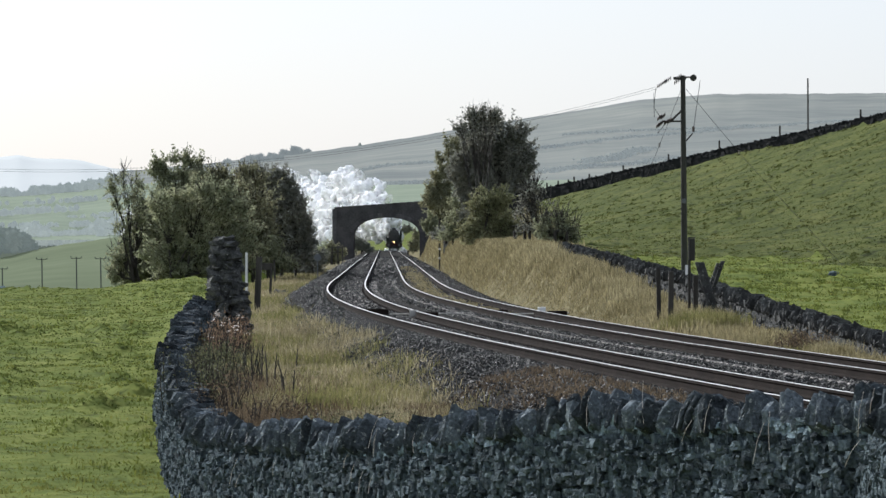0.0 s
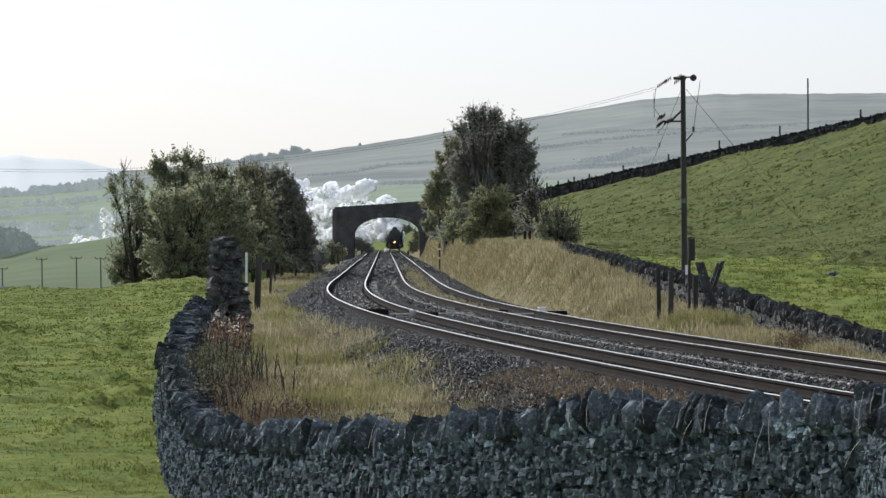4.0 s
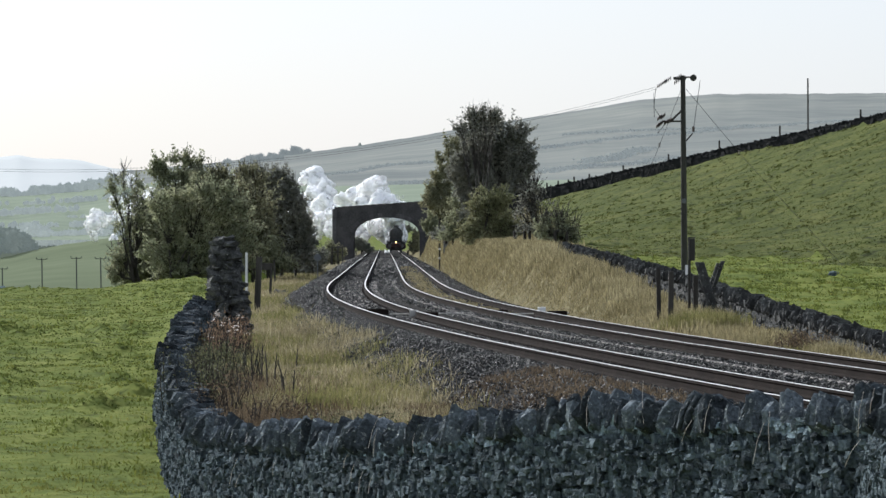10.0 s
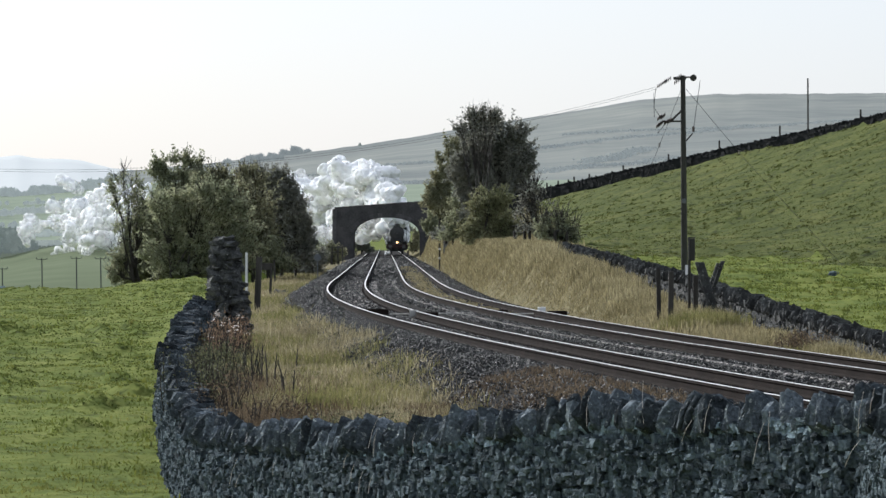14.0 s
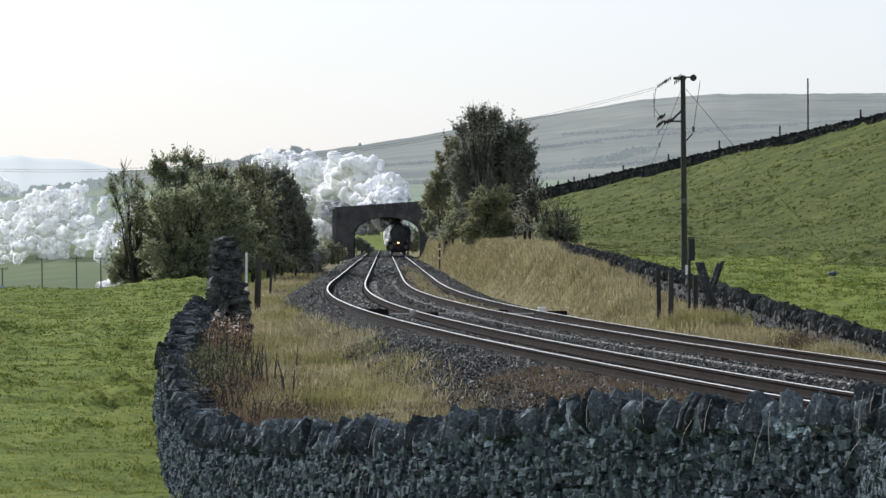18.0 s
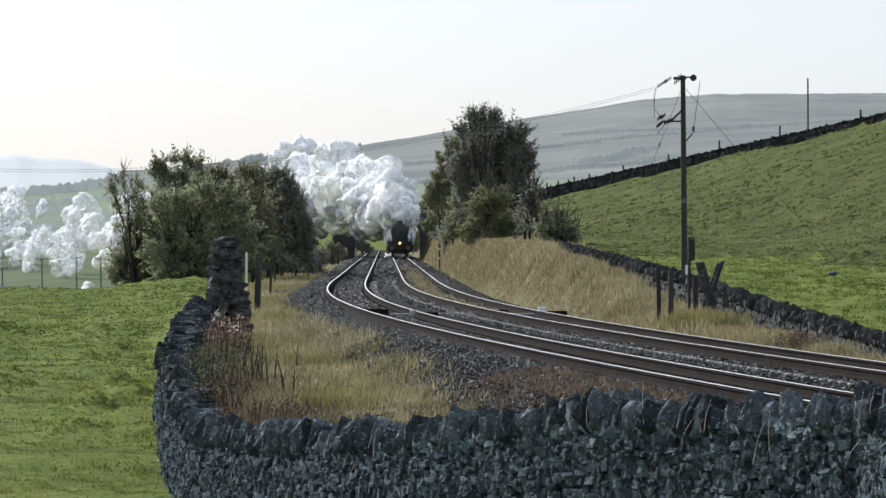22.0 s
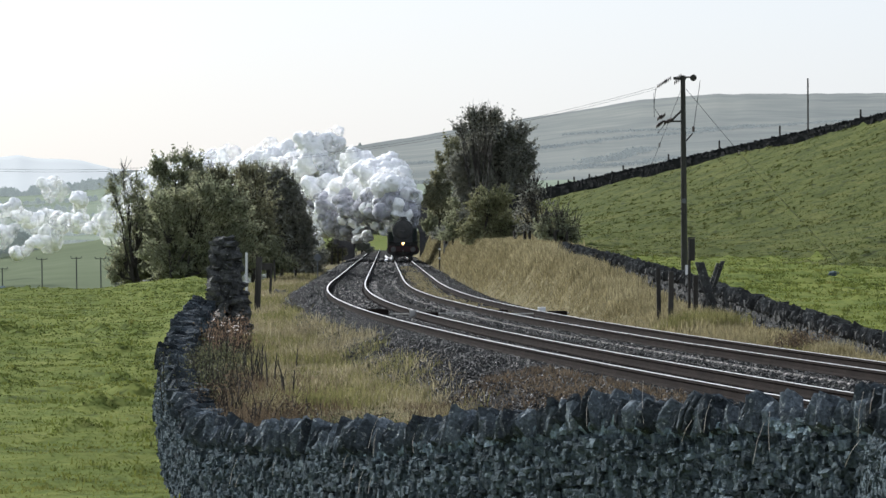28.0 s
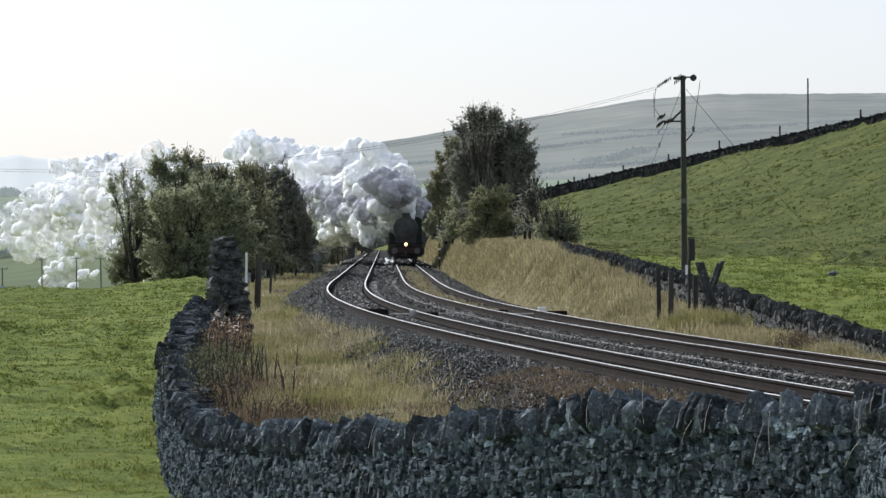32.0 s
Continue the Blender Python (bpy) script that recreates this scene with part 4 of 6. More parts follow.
    tree("low twiggy bush on the bank", 990, 232, [(980, 392, 22, 16), (1004, 402, 20, 16), (970, 412, 24, 14), (1010, 418, 18, 10), (990, 422, 26, 10)], M["leaf_olive"], 0.085, 20, stems=6, seed=29, twigs=110, bare=0.2, fill=1)
    # scrub beyond the bridge
    tree("grey hazy scrub beyond the bridge", 640, 640, [(634, 431, 6, 10), (643, 436, 7, 7), (652, 440, 6, 4)], M["leaf_dark"], 0.16, 40, stems=3, seed=21)
    tree("brown hazy scrub beyond the bridge", 730, 640, [(738, 424, 6, 16), (731, 436, 6, 8)], M["leaf_rust"], 0.16, 40, stems=3, seed=22)
    tree("far hedge bush behind the line", 700, 1000, [(690, 408, 14, 6), (715, 406, 16, 7), (655, 410, 12, 6)], M["leaf_dark"], 0.22, 40, stems=3, seed=23)
    # bushes below the line before the bridge
    tree("dark low thorn beside the lineside fence", 545, 300, [(500, 468, 30, 14), (530, 470, 24, 14), (552, 464, 16, 16), (566, 456, 10, 14), (515, 484, 30, 8), (550, 482, 20, 8)], M["leaf_dark"], 0.10, 36, stems=4, seed=31, twigs=20)
    tree("brown scrub below the bridge wing", 592, 440, [(586, 444, 10, 14), (600, 450, 10, 9), (578, 456, 9, 8), (592, 458, 14, 5)], M["leaf_rust"], 0.13, 30, stems=3, seed=32, twigs=10)
    tree("small yellow-green gorse bush by the line", 487, 262, [(485, 440, 18, 13), (478, 458, 20, 16), (496, 470, 22, 16)], M["leaf_olive"], 0.09, 34, stems=2, seed=10)


build_trees()


# ---- grass and weeds ----
def blades(name, x, y, h, width, material, label, category, lean=0.35, z=None, parent=None):
    """Bent tapering blades."""
    N = len(x)
    z = land(x, y) if z is None else z
    a = RNG.uniform(0, 2 * np.pi, N)
    ux, uy = np.cos(a), np.sin(a)
    b = RNG.uniform(0, 2 * np.pi, N)
    l = np.abs(RNG.normal(0, lean, N)) * h
    lx, ly = np.cos(b) * l, np.sin(b) * l
    w = width * RNG.uniform(0.6, 1.5, N)
    o = np.zeros(N)
    base = np.stack([x, y, z - 0.02], -1)
    side = np.stack([ux * w, uy * w, o], -1)
    mid = base + np.stack([lx * 0.35, ly * 0.35, h * 0.6], -1)
    tip = base + np.stack([lx, ly, h * (1 - 0.25 * (l / np.maximum(h, 1e-3)) ** 2)], -1)
    v = np.stack([base - side, base + side, mid - side * 0.7, mid + side * 0.7, tip], 1).reshape(-1, 3)
    t = np.array([(0, 1, 3), (0, 3, 2), (2, 3, 4)])
    f = (np.arange(N)[:, None, None] * 5 + t[None]).reshape(-1, 3)
    ob = obj(name, v, f, material, parent)
    if label:
        tagged(ob, label, category, kind="stuff")
    return ob


def clumped(n, per, spread, x, y):
    """n tuft centres spread out into per blades each."""
    x = np.repeat(x, per) + RNG.normal(0, spread, len(x) * per)
    y = np.repeat(y, per) + RNG.normal(0, spread * 1.5, len(y) * per)
    return x, y


def build_grass():
    # straw on the bank
    n = 11000
    y = 86 + (330 - 86) * RNG.random(n) ** 1.5
    e = RNG.uniform(2.4, 7.0, n)
    x = rail_x(y) + e
    wr = np.where(y > 172, rail_x(y) + 7, line_at(WALL_R, y, 0) - 0.4)
    k = x < wr
    x, y = clumped(n, 11, 0.16, x[k], y[k])
    e = x - rail_x(y)
    h = (0.09 + 0.22 * RNG.random(len(x))) * (1 + 0.35 * wobble(x, y, 0.5, 9.0)) * np.clip((e - 2.3) / 1.1, 0.3, 1) * np.interp(y, [86, 110, 140, 200], [0.6, 0.9, 1.15, 1.2])
    blades("dry_grass", x, y, h, 0.010 + 0.00006 * (y - 86), M["straw"], "tall straw-coloured dry grass on the bank", "grass", 0.6)
    # sparser cover towards the bridge
    n = 6000
    y = 190 + 330 * RNG.random(n)
    x = rail_x(y) + RNG.uniform(2.7, 8.0, n)
    x, y = clumped(n, 8, 0.3, x, y)
    blades("dry_grass", x, y, (0.12 + 0.3 * RNG.random(len(x))), 0.02 + 0.00008 * (y - 190), M["straw"], "dry grass on the bank before the bridge", "grass", 0.6)
    # moss and weeds between the rails
    n = 800
    y = 125 + 220 * RNG.random(n)
    xx, y = track_frame(y, RNG.normal(0.05, 0.28, n))
    xx, y = clumped(n, 6, 0.12, xx, y)
    k = np.abs(xx - rail_x(y)) < 0.62
    xx, y = xx[k], y[k]
    blades("track_weeds", xx, y, 0.03 + 0.05 * RNG.random(len(xx)), 0.02, M["straw"], "dry moss and weeds between the rails", "weeds", 0.6, z=ballast_z(xx - rail_x(y), y) + 0.03)
    # straw on the verge inside the field wall
    n = 13000
    y = 50 + (340 - 50) * RNG.random(n) ** 2.2
    lo = np.where(y > 106, rail_x(y) - 8.3, line_at(WALL_L, y, 0) + 0.3)
    edge = np.interp(y, [50, 67, 72, 79, 85, 97, 115, 128, 145, 230], [-6.5, -6.0, -5.8, -5.6, -5.5, -5.2, -5.35, -5.5, -5.7, -5.8])
    hi = rail_x(y) + edge - 0.22 * wobble(y, y, 0.2, 2)
    x = lo + (hi - lo) * RNG.random(n)
    k = (hi > lo)
    x, y = clumped(n, 14, 0.13, x[k], y[k])
    k = (x > np.where(y > 106, -99, line_at(WALL_L, y, 0) + 0.22)) & ((y > 80) | (x > line_at(WALL_L, y, 0) + 0.4 + 1.6 * RNG.random(len(x))))
    x, y = x[k], y[k]
    z = np.maximum(land(x, y), ballast_z(x - rail_x(y), y) * np.where(x - rail_x(y) > -6.4, 1, 9))
    tall = np.interp(y, [50, 58, 75, 110], [0.35, 0.55, 0.75, 0.85]) * (0.7 + 0.4 * wobble(x, y, 0.6, 5.0) + 0.4 * wobble(x, y, 2.2, 1.0))
    h = (0.10 + 0.34 * RNG.random(len(x)) ** 1.5) * np.clip(tall, 0.25, 1.5)
    kind = wobble(x, y, 0.45, 8.0) + 0.6 * wobble(x, y, 1.4, 3.0) + RNG.normal(0, 0.45, len(x))
    for pick, m, nm, label in ((kind < -0.2, "straw_pale", "dry_grass", "pale dry grass on the verge inside the wall"), ((kind >= -0.2) & (kind < 0.12), "straw", "dry_grass", "tawny dry grass in drifts on the verge"), (kind >= 0.12, "olive_blade", "green_grass", "greener grass among the dry verge")):
        blades(nm, x[pick], y[pick], h[pick], 0.0045 + 0.00005 * (y[pick] - 50), M[m], label, "grass", 1.0, z=z[pick])
    # russet weeds near the wall and at the edge of the ballast
    n = 5200
    y = 47 + 33 * RNG.random(n) ** 1.6
    x = line_at(WALL_L, y, 0) + 0.3 + RNG.gamma(1.1, 0.42, n)
    k = (x - rail_x(y) < -4.3) & (wobble(x, y, 1.1, 4.0) + RNG.normal(0, 0.4, n) > -0.2)
    x, y = clumped(n, 9, 0.1, x[k], y[k])
    blades("russet_weeds", x, y, 0.08 + 0.26 * RNG.random(len(x)), 0.007, M["rust_weed"], "russet dying weeds along the wall foot", "weeds", 0.8, z=np.maximum(land(x, y), ballast_z(x - rail_x(y), y) * np.where(x - rail_x(y) > -6.4, 1, 9)))
    n = 2200
    y = 48 + 20 * RNG.random(n)
    x = rail_x(y) + RNG.uniform(-6.9, -4.6, n)
    k = (x > line_at(WALL_L, y, 0) + 0.3)
    x, y = clumped(n, 9, 0.12, x[k], y[k])
    blades("russet_weeds", x, y, 0.03 + 0.10 * RNG.random(len(x)), 0.006, M["rust_weed"], "low dark russet weeds over the edge of the ballast", "weeds", 0.9, z=np.maximum(land(x, y), ballast_z(x - rail_x(y), y) * np.where(x - rail_x(y) > -6.4, 1, 9)))
    # green pasture, tufted
    for nm, label, n, y0, y1, side, pw in (("pasture_grass", "short green grazed grass in tufts", 23000, 46, 240, -1, 1.7), ("pasture_grass", "short green grass on the flat below the hill", 19000, 84, 400, 1, 1.2)):
        y = y0 + (y1 - y0) * RNG.random(n) ** pw
        w = 7 + 0.098 * y
        if side < 0:
            hi = np.where(y > 106, rail_x(y) - 9.3, line_at(WALL_L, y, 0) - 0.4)
            lo = -w * 1.05
        else:
            lo = np.where(y > 172, rail_x(y) + 8, line_at(WALL_R, y, 0) + 0.5)
            hi = w * 1.05
        x = lo + (hi - lo) * RNG.random(n)
        k = hi > lo
        x, y = x[k], y[k]
        thick = np.clip(0.5 + 0.5 * wobble(x, y, 0.5, 3.3) + 0.5 * wobble(x, y, 1.9, 1.1) + RNG.normal(0, 0.4, len(x)), 0, 2)
        x, y = clumped(len(x), 5, 0.12, x, y)
        h = (0.02 + 0.04 * RNG.random(len(x))) * (0.5 + np.repeat(thick, 5))
        if side < 0:
            blades(nm, x, y, h, 0.012 + 0.0001 * y, M["green_blade"], label, "grass", 0.7)
        else:
            up = hill_side(x, y)
            blades("hill_grass", x[up], y[up], h[up], 0.012 + 0.0001 * y[up], M["hill_blade"], "rough olive grass on the hill", "grass", 0.7)
            up = ~up
            blades(nm, x[up], y[up], h[up], 0.012 + 0.0001 * y[up], M["green_blade"], label, "grass", 0.7)
        # close turf where the field comes near
        if side < 0:
            y = 60 + 62 * RNG.random(70000) ** 1.3
            hi = np.where(y > 106, rail_x(y) - 9.3, line_at(WALL_L, y, 0) - 0.35)
            lo = -0.1 * y
            x = lo + (hi - lo) * RNG.random(70000)
            blades("close_turf", x, y, 0.015 + 0.03 * RNG.random(70000) ** 2, 0.007, M["green_blade"], "close-cropped bright green turf beside the wall", "grass", 0.9)
        # standing tufts that catch the light
        n3, h3 = (12000, 0.045) if side < 0 else (16000, 0.085)
        y = y0 + (y1 - y0) * RNG.random(n3) ** pw
        w = 7 + 0.098 * y
        hi = np.where(y > 106, rail_x(y) - 9.3, line_at(WALL_L, y, 0) - 0.5) if side < 0 else w * 1.05
        lo = -w * 1.05 if side < 0 else np.where(y > 172, rail_x(y) + 8, line_at(WALL_R, y, 0) + 0.6)
        x = lo + (hi - lo) * RNG.random(n3)
        k = (hi > lo) & ((hummocks(x + (40 if side > 0 else 0), y) > 0.015) | (wobble(x, y, 0.25, 4.3) + RNG.normal(0, 0.5, n3) > (0.9 if side < 0 else 0.2)))
        x, y = x[k], y[k]
        h = np.repeat(h3 * RNG.uniform(0.5, 1.6, len(x)), 9)
        x, y = clumped(len(x), 9, 0.07, x, y)
        up = hill_side(x, y) if side > 0 else np.zeros(len(x), bool)
        for pick, nm3, m3, lab3 in ((up, "hill_tufts", "hill_blade", "coarse olive grass tufts on the hill"), (~up, "pasture_tufts", "green_blade", "uneven green grass tufts in the pasture")):
            if pick.any():
                blades(nm3, x[pick], y[pick], h[pick] * RNG.uniform(0.6, 1.2, pick.sum()) * np.interp(y[pick], [60, 130], [0.55, 1.0]), 0.010 + 0.0001 * y[pick], M[m3], lab3, "grass", 0.8)
        # upright blades in a darker green, painted shade for the turf's unlit sides
        n4 = 9000
        y = (95 if side < 0 else 130) + (145 if side < 0 else 150) * RNG.random(n4)
        w = 7 + 0.098 * y
        hi = np.where(y > 106, rail_x(y) - 9.3, line_at(WALL_L, y, 0) - 0.5) if side < 0 else w * 1.05
        lo = -w * 1.05 if side < 0 else np.where(y > 172, rail_x(y) + 8, line_at(WALL_R, y, 0) + 0.6)
        x = lo + (hi - lo) * RNG.random(n4)
        k = hi > lo
        x, y = clumped(n4, 6, 0.3, x[k], y[k])
        blades("shaded_grass", x, y, 0.03 + 0.04 * RNG.random(len(x)), 0.022, M["rush_shade"], "short grass in a darker green that paints the pasture's shade", "grass", 0.4)
        # darker tussocks in drifts
        n2 = n
        y = y0 + (y1 - y0) * RNG.random(n2) ** pw
        w = 7 + 0.098 * y
        hi = np.where(y > 106, rail_x(y) - 9.3, line_at(WALL_L, y, 0) - 0.5) if side < 0 else w * 1.05
        lo = -w * 1.05 if side < 0 else np.where(y > 172, rail_x(y) + 8, line_at(WALL_R, y, 0) + 0.6)
        x = lo + (hi - lo) * RNG.random(n2)
        k = (hi > lo) & (hummocks(x + (40 if side > 0 else 0), y) + RNG.normal(0, 0.01, n2) > 0.03)
        x, y = clumped(n2, 14, 0.13, x[k], y[k])
        blades("rush_tussocks", x, y, (0.02 + 0.045 * RNG.random(len(x))) * np.interp(y, [60, 130], [0.5, 1.0]), 0.010 + 0.0001 * y, M["rush_shade"], "dark green tussocks in the pasture", "grass", 0.7)


build_grass()


def build_weeds():
    """Tall dead stalks and a bramble thicket in the corner of the wall."""
    def shrub(p, d, w, h, n, leaf, label, size, seed, name="bush", seeds=0):
        x, y = place(p, d)
        rnd = np.random.default_rng(seed)
        if leaf in (M["straw"], M["olive_blade"]):
            c = rnd.normal(0, 1, (n, 2)) * np.array([w * 0.45, 0.6])
            bx, by = clumped(n, 14, 0.07, x + c[:, 0], y + c[:, 1])
            blades("grass_tuft", bx, by, h * rnd.uniform(0.35, 1.0, len(bx)), 0.007, leaf, label, "grass", 0.5)
            return
        t = thing(name, label, "bush", m=pose(x, y, land1(x, y)))
        segs, pts = [], []
        for i in range(n):
            b = np.array([rnd.normal(0, w * 0.35), rnd.normal(0, 0.5), 0.0])
            tip = b + np.array([rnd.normal(0, w * 0.15), rnd.normal(0, 0.2), h * rnd.uniform(0.2, 1.0)])
            mid = (b + tip) / 2 + rnd.normal(0, 0.05, 3)
            segs += [(tuple(b), tuple(mid), 0.010, 0.008), (tuple(mid), tuple(tip), 0.008, 0.004)]
            m = rnd.integers(14, 36)
            pts.append(mid + (tip - mid) * rnd.random((m, 1)) * 1.05 + rnd.normal(0, 0.06, (m, 3)))
        tubes("stem_tangle", segs, M["bark"], t, 4)["kind"] = "stuff"
        if seeds:
            tops = [np.array(q[1]) for q in segs[1::2]]
            tops = [q for q in tops if q[2] > h * 0.45][:seeds]
            leaf_mesh("seed_fluff", np.concatenate([q + rnd.normal(0, 0.022, (9, 3)) for q in tops]), 0.016, M["seed"], t, "pale fluffy seed heads")["kind"] = "stuff"
        leaf_mesh("leaves", np.concatenate(pts), size * 0.66, leaf, t)
    shrub(365, 64, 0.55, 0.75, 60, M["bramble"], "tangled green bramble bush against the wall", 0.025, 1)
    shrub(395, 62, 0.5, 0.65, 60, M["rust_weed"], "brown dead dock and bramble stems", 0.022, 2)
    shrub(440, 59, 0.5, 0.5, 45, M["rust_weed"], "rusty brown weeds beside the wall", 0.02, 3)
    shrub(412, 92, 0.6, 0.9, 80, M["willowherb"], "tall russet willowherb with pale seed heads", 0.026, 4, seeds=11)
    shrub(390, 90, 0.4, 1.0, 50, M["willowherb"], "tall willowherb gone to white seed", 0.026, 6, seeds=9)
    shrub(370, 84, 0.5, 0.6, 50, M["bramble"], "low green bramble by the wall", 0.03, 5)
    for k, (p, d, w, h, n, leaf, label) in enumerate([(352, 67, 0.5, 0.95, 70, "bramble", "green bramble thicket in the wall corner"), (380, 66, 0.6, 0.9, 70, "bramble", "mixed green and dead scrub by the wall"), (415, 64, 0.6, 0.7, 60, "rust_weed", "brown dead dock in the verge"), (455, 63, 0.6, 0.55, 60, "straw", "bleached weed clump in the verge"), (500, 62, 0.6, 0.45, 50, "rust_weed", "low rusty weeds in the verge"), (420, 78, 0.7, 0.7, 60, "bramble", "green nettle patch in dry grass"), (385, 95, 0.6, 0.6, 60, "rust_weed", "russet bramble beside the wall end"), (610, 56, 0.7, 0.35, 60, "bramble", "pale leafy weeds behind the cope"), (640, 56.5, 0.6, 0.3, 50, "straw", "bleached low weeds behind the cope"), (1330, 93, 0.8, 0.5, 60, "straw", "dry weeds under the low wall"), (1420, 92, 0.9, 0.5, 70, "rust_weed", "dead nettles under the low wall"), (1262, 112, 0.7, 0.5, 90, "straw", "tall dry tuft below the stile"), (1480, 90, 0.8, 0.45, 60, "straw", "dry weeds beside the low wall"), (1255, 110, 1.0, 0.5, 200, "olive_blade", "rank yellow-green grass below the stile"), (1400, 91, 1.3, 0.25, 120, "olive_blade", "low green grass along the ballast edge"), (470, 100, 1.2, 0.4, 120, "olive_blade", "rank green grass on the verge"), (560, 68, 1.2, 0.3, 160, "olive_blade", "soft grey-green grass on the verge")]):
        shrub(p, d, w, h, n, M[leaf], label, 0.024 if d < 80 else 0.035, 30 + k)
    for k, (p, d, h, lx) in enumerate([(462, 74, 0.8, 0.03), (474, 73, 0.7, -0.04), (485, 76, 0.6, 0.05), (507, 71, 0.62, -0.14), (518, 71, 0.46, 0.03), (501, 72, 0.40, -0.04), (448, 75, 0.75, -0.04), (431, 78, 0.7, 0.05), (524, 86, 0.4, 0.03)]):
        x, y = place(p, d)
        z = land1(x, y)
        t = thing("dead_stalk", "thin dark dead weed stalk in the verge", "weed", "dead stalks", m=pose(x, y, z))
        segs = [((0, 0, -0.05), (lx * 0.4, 0, h * 0.5), 0.017, 0.014), ((lx * 0.4, 0, h * 0.5), (lx, 0, h), 0.014, 0.007), ((lx * 0.4, 0, h * 0.5), (lx * 0.4 + 0.06, 0.02, h * 0.78), 0.007, 0.004), ((lx * 0.6, 0, h * 0.66), (lx * 0.6 - 0.05, 0.0, h * 0.9), 0.006, 0.003)]
        tubes("stem", segs, M["bark"], t, 5)


build_weeds()


# ---- poles, posts and lineside things ----
def post(name, label, category, p, d, y_top, y_foot, w, material, depth=None, lean=0.0, group="", round_=False, white_top=0.0):
    x, y = place(p, d)
    zt = EYE_Z + (425.1 - y_top) / LENS * d
    zf = EYE_Z + (425.1 - y_foot) / LENS * d
    zf = min(zf, land1(x, y) - 0.1) if zf > land1(x, y) - 0.1 else zf
    x -= lean * (EYE_Z + (425.1 - y_foot) / LENS * d - zf)
    t = thing(name, label, category, group, m=pose(x, y, zf))
    H = zt - zf
    bm = bmesh.new()
    if round_:
        rod(bm, (0, 0, 0), (lean * H, 0, H), w / 2, w / 2 * 0.8, 10)
    else:
        vs = box(bm, 0, 0, H / 2, w, depth or w, H, min(0.012, w * 0.1))
        for v in vs:
            v.co.x += lean * v.co.z + 0.006 * math.sin(v.co.z * 5)
    part("post", bm, material, t)
    return t, H


def build_posts():
    post("fence_post", "leaning dark weathered timber post in dry grass", "post", 1166, 115, 474, 552, 0.11, M["wood"], lean=-0.02, group="timber posts")
    post("fence_post", "upright dark weathered timber post in dry grass", "post", 1187, 114, 480, 556, 0.13, M["wood"], lean=0.01, group="timber posts")
    t, H = post("cabinet_post", "dark post carrying a dark equipment box", "post", 1220, 118, 421, 542, 0.07, M["wood"])
    bm = bmesh.new()
    box(bm, 0.06, -0.08, H - 0.31, 0.16, 0.14, 0.58, 0.015)
    part("equipment_box", bm, M["pole"], t, "dark metal equipment box")
    bm = bmesh.new()
    box(bm, 0.06, 0.0, H - 0.0, 0.2, 0.2, 0.03, 0.008)
    part("cap", bm, M["wood"], t)
    t, H = post("marker_plate", "small white plate on a short post behind the wall", "marker", 1217, 128, 468, 500, 0.05, M["wood"])
    bm = bmesh.new()
    box(bm, 0, -0.04, H - 0.16, 0.14, 0.02, 0.28, 0.005)
    part("plate", bm, M["white"], t, "white plate")
    post("stile_stone", "broad dark stone slab leaning at the wall stile", "stone", 1250, 116.4, 464, 506, 0.24, M["stone_low"], depth=0.12, lean=-0.30, group="stile slabs")
    post("stile_stone", "dark stone slab leaning outward at the wall stile", "stone", 1257, 116.8, 466, 506, 0.09, M["stone_low"], depth=0.2, lean=0.34, group="stile slabs")
    post("stile_stone", "thin stone slab beside its leaning neighbour", "stone", 1264, 117.0, 462, 506, 0.10, M["stone_low"], depth=0.2, lean=0.34, group="stile slabs")
    post("fence_post", "thick dark post beside the wall stile", "post", 1231, 117, 487, 542, 0.13, M["wood"], group="timber posts")
    # field-side posts
    t, H = post("marker_post", "slim post with a white painted face", "post", 437, 140, 447, 548, 0.08, M["wood"])
    bm = bmesh.new()
    box(bm, -0.012, -0.05, H - 0.66, 0.075, 0.014, 1.3, 0.004)
    part("white_board", bm, M["white"], t, "white painted board")
    post("fence_post", "thick dark timber post leaning a little", "post", 455, 141, 455, 552, 0.19, M["wood"], lean=0.04)
    post("fence_post", "slim dark leaning stake", "post", 478, 183, 474, 527, 0.10, M["wood"], lean=0.04)
    post("fence_post", "slim dark stake by the stones", "post", 487, 230, 460, 500, 0.10, M["wood"], lean=-0.06)
    x, y = place(470, 186)
    t = thing("sign_board", "dark timber board on two legs", "board", m=pose(x, y, land1(x, y)))
    z = EYE_Z + (425.1 - 472) / LENS * y - land1(x, y)
    bm = bmesh.new()
    box(bm, 0, 0, z, 0.6, 0.05, 0.28, 0.01)
    part("board", bm, M["wood"], t)
    for s in (-0.22, 0.22):
        bm = bmesh.new()
        box(bm, s, 0.04, z / 2, 0.06, 0.05, z + 0.1, 0.008)
        part("leg", bm, M["wood"], t)
    # round sign by the line
    x, y = place(562, 255)
    z = EYE_Z + (425.1 - 456) / LENS * y
    t = thing("lineside_sign", "round grey lineside disc on a post", "sign", m=pose(x, y, land1(x, y)))
    zz = z - land1(x, y)
    bm = bmesh.new()
    rod(bm, (0, 0.03, -0.2), (0, 0.03, zz), 0.03)
    part("post", bm, M["grey_box"], t)
    bm = bmesh.new()
    rod(bm, (0, -0.02, zz), (0, 0.01, zz), 0.2, seg=20)
    part("disc", bm, M["grey_box"], t, "grey disc")
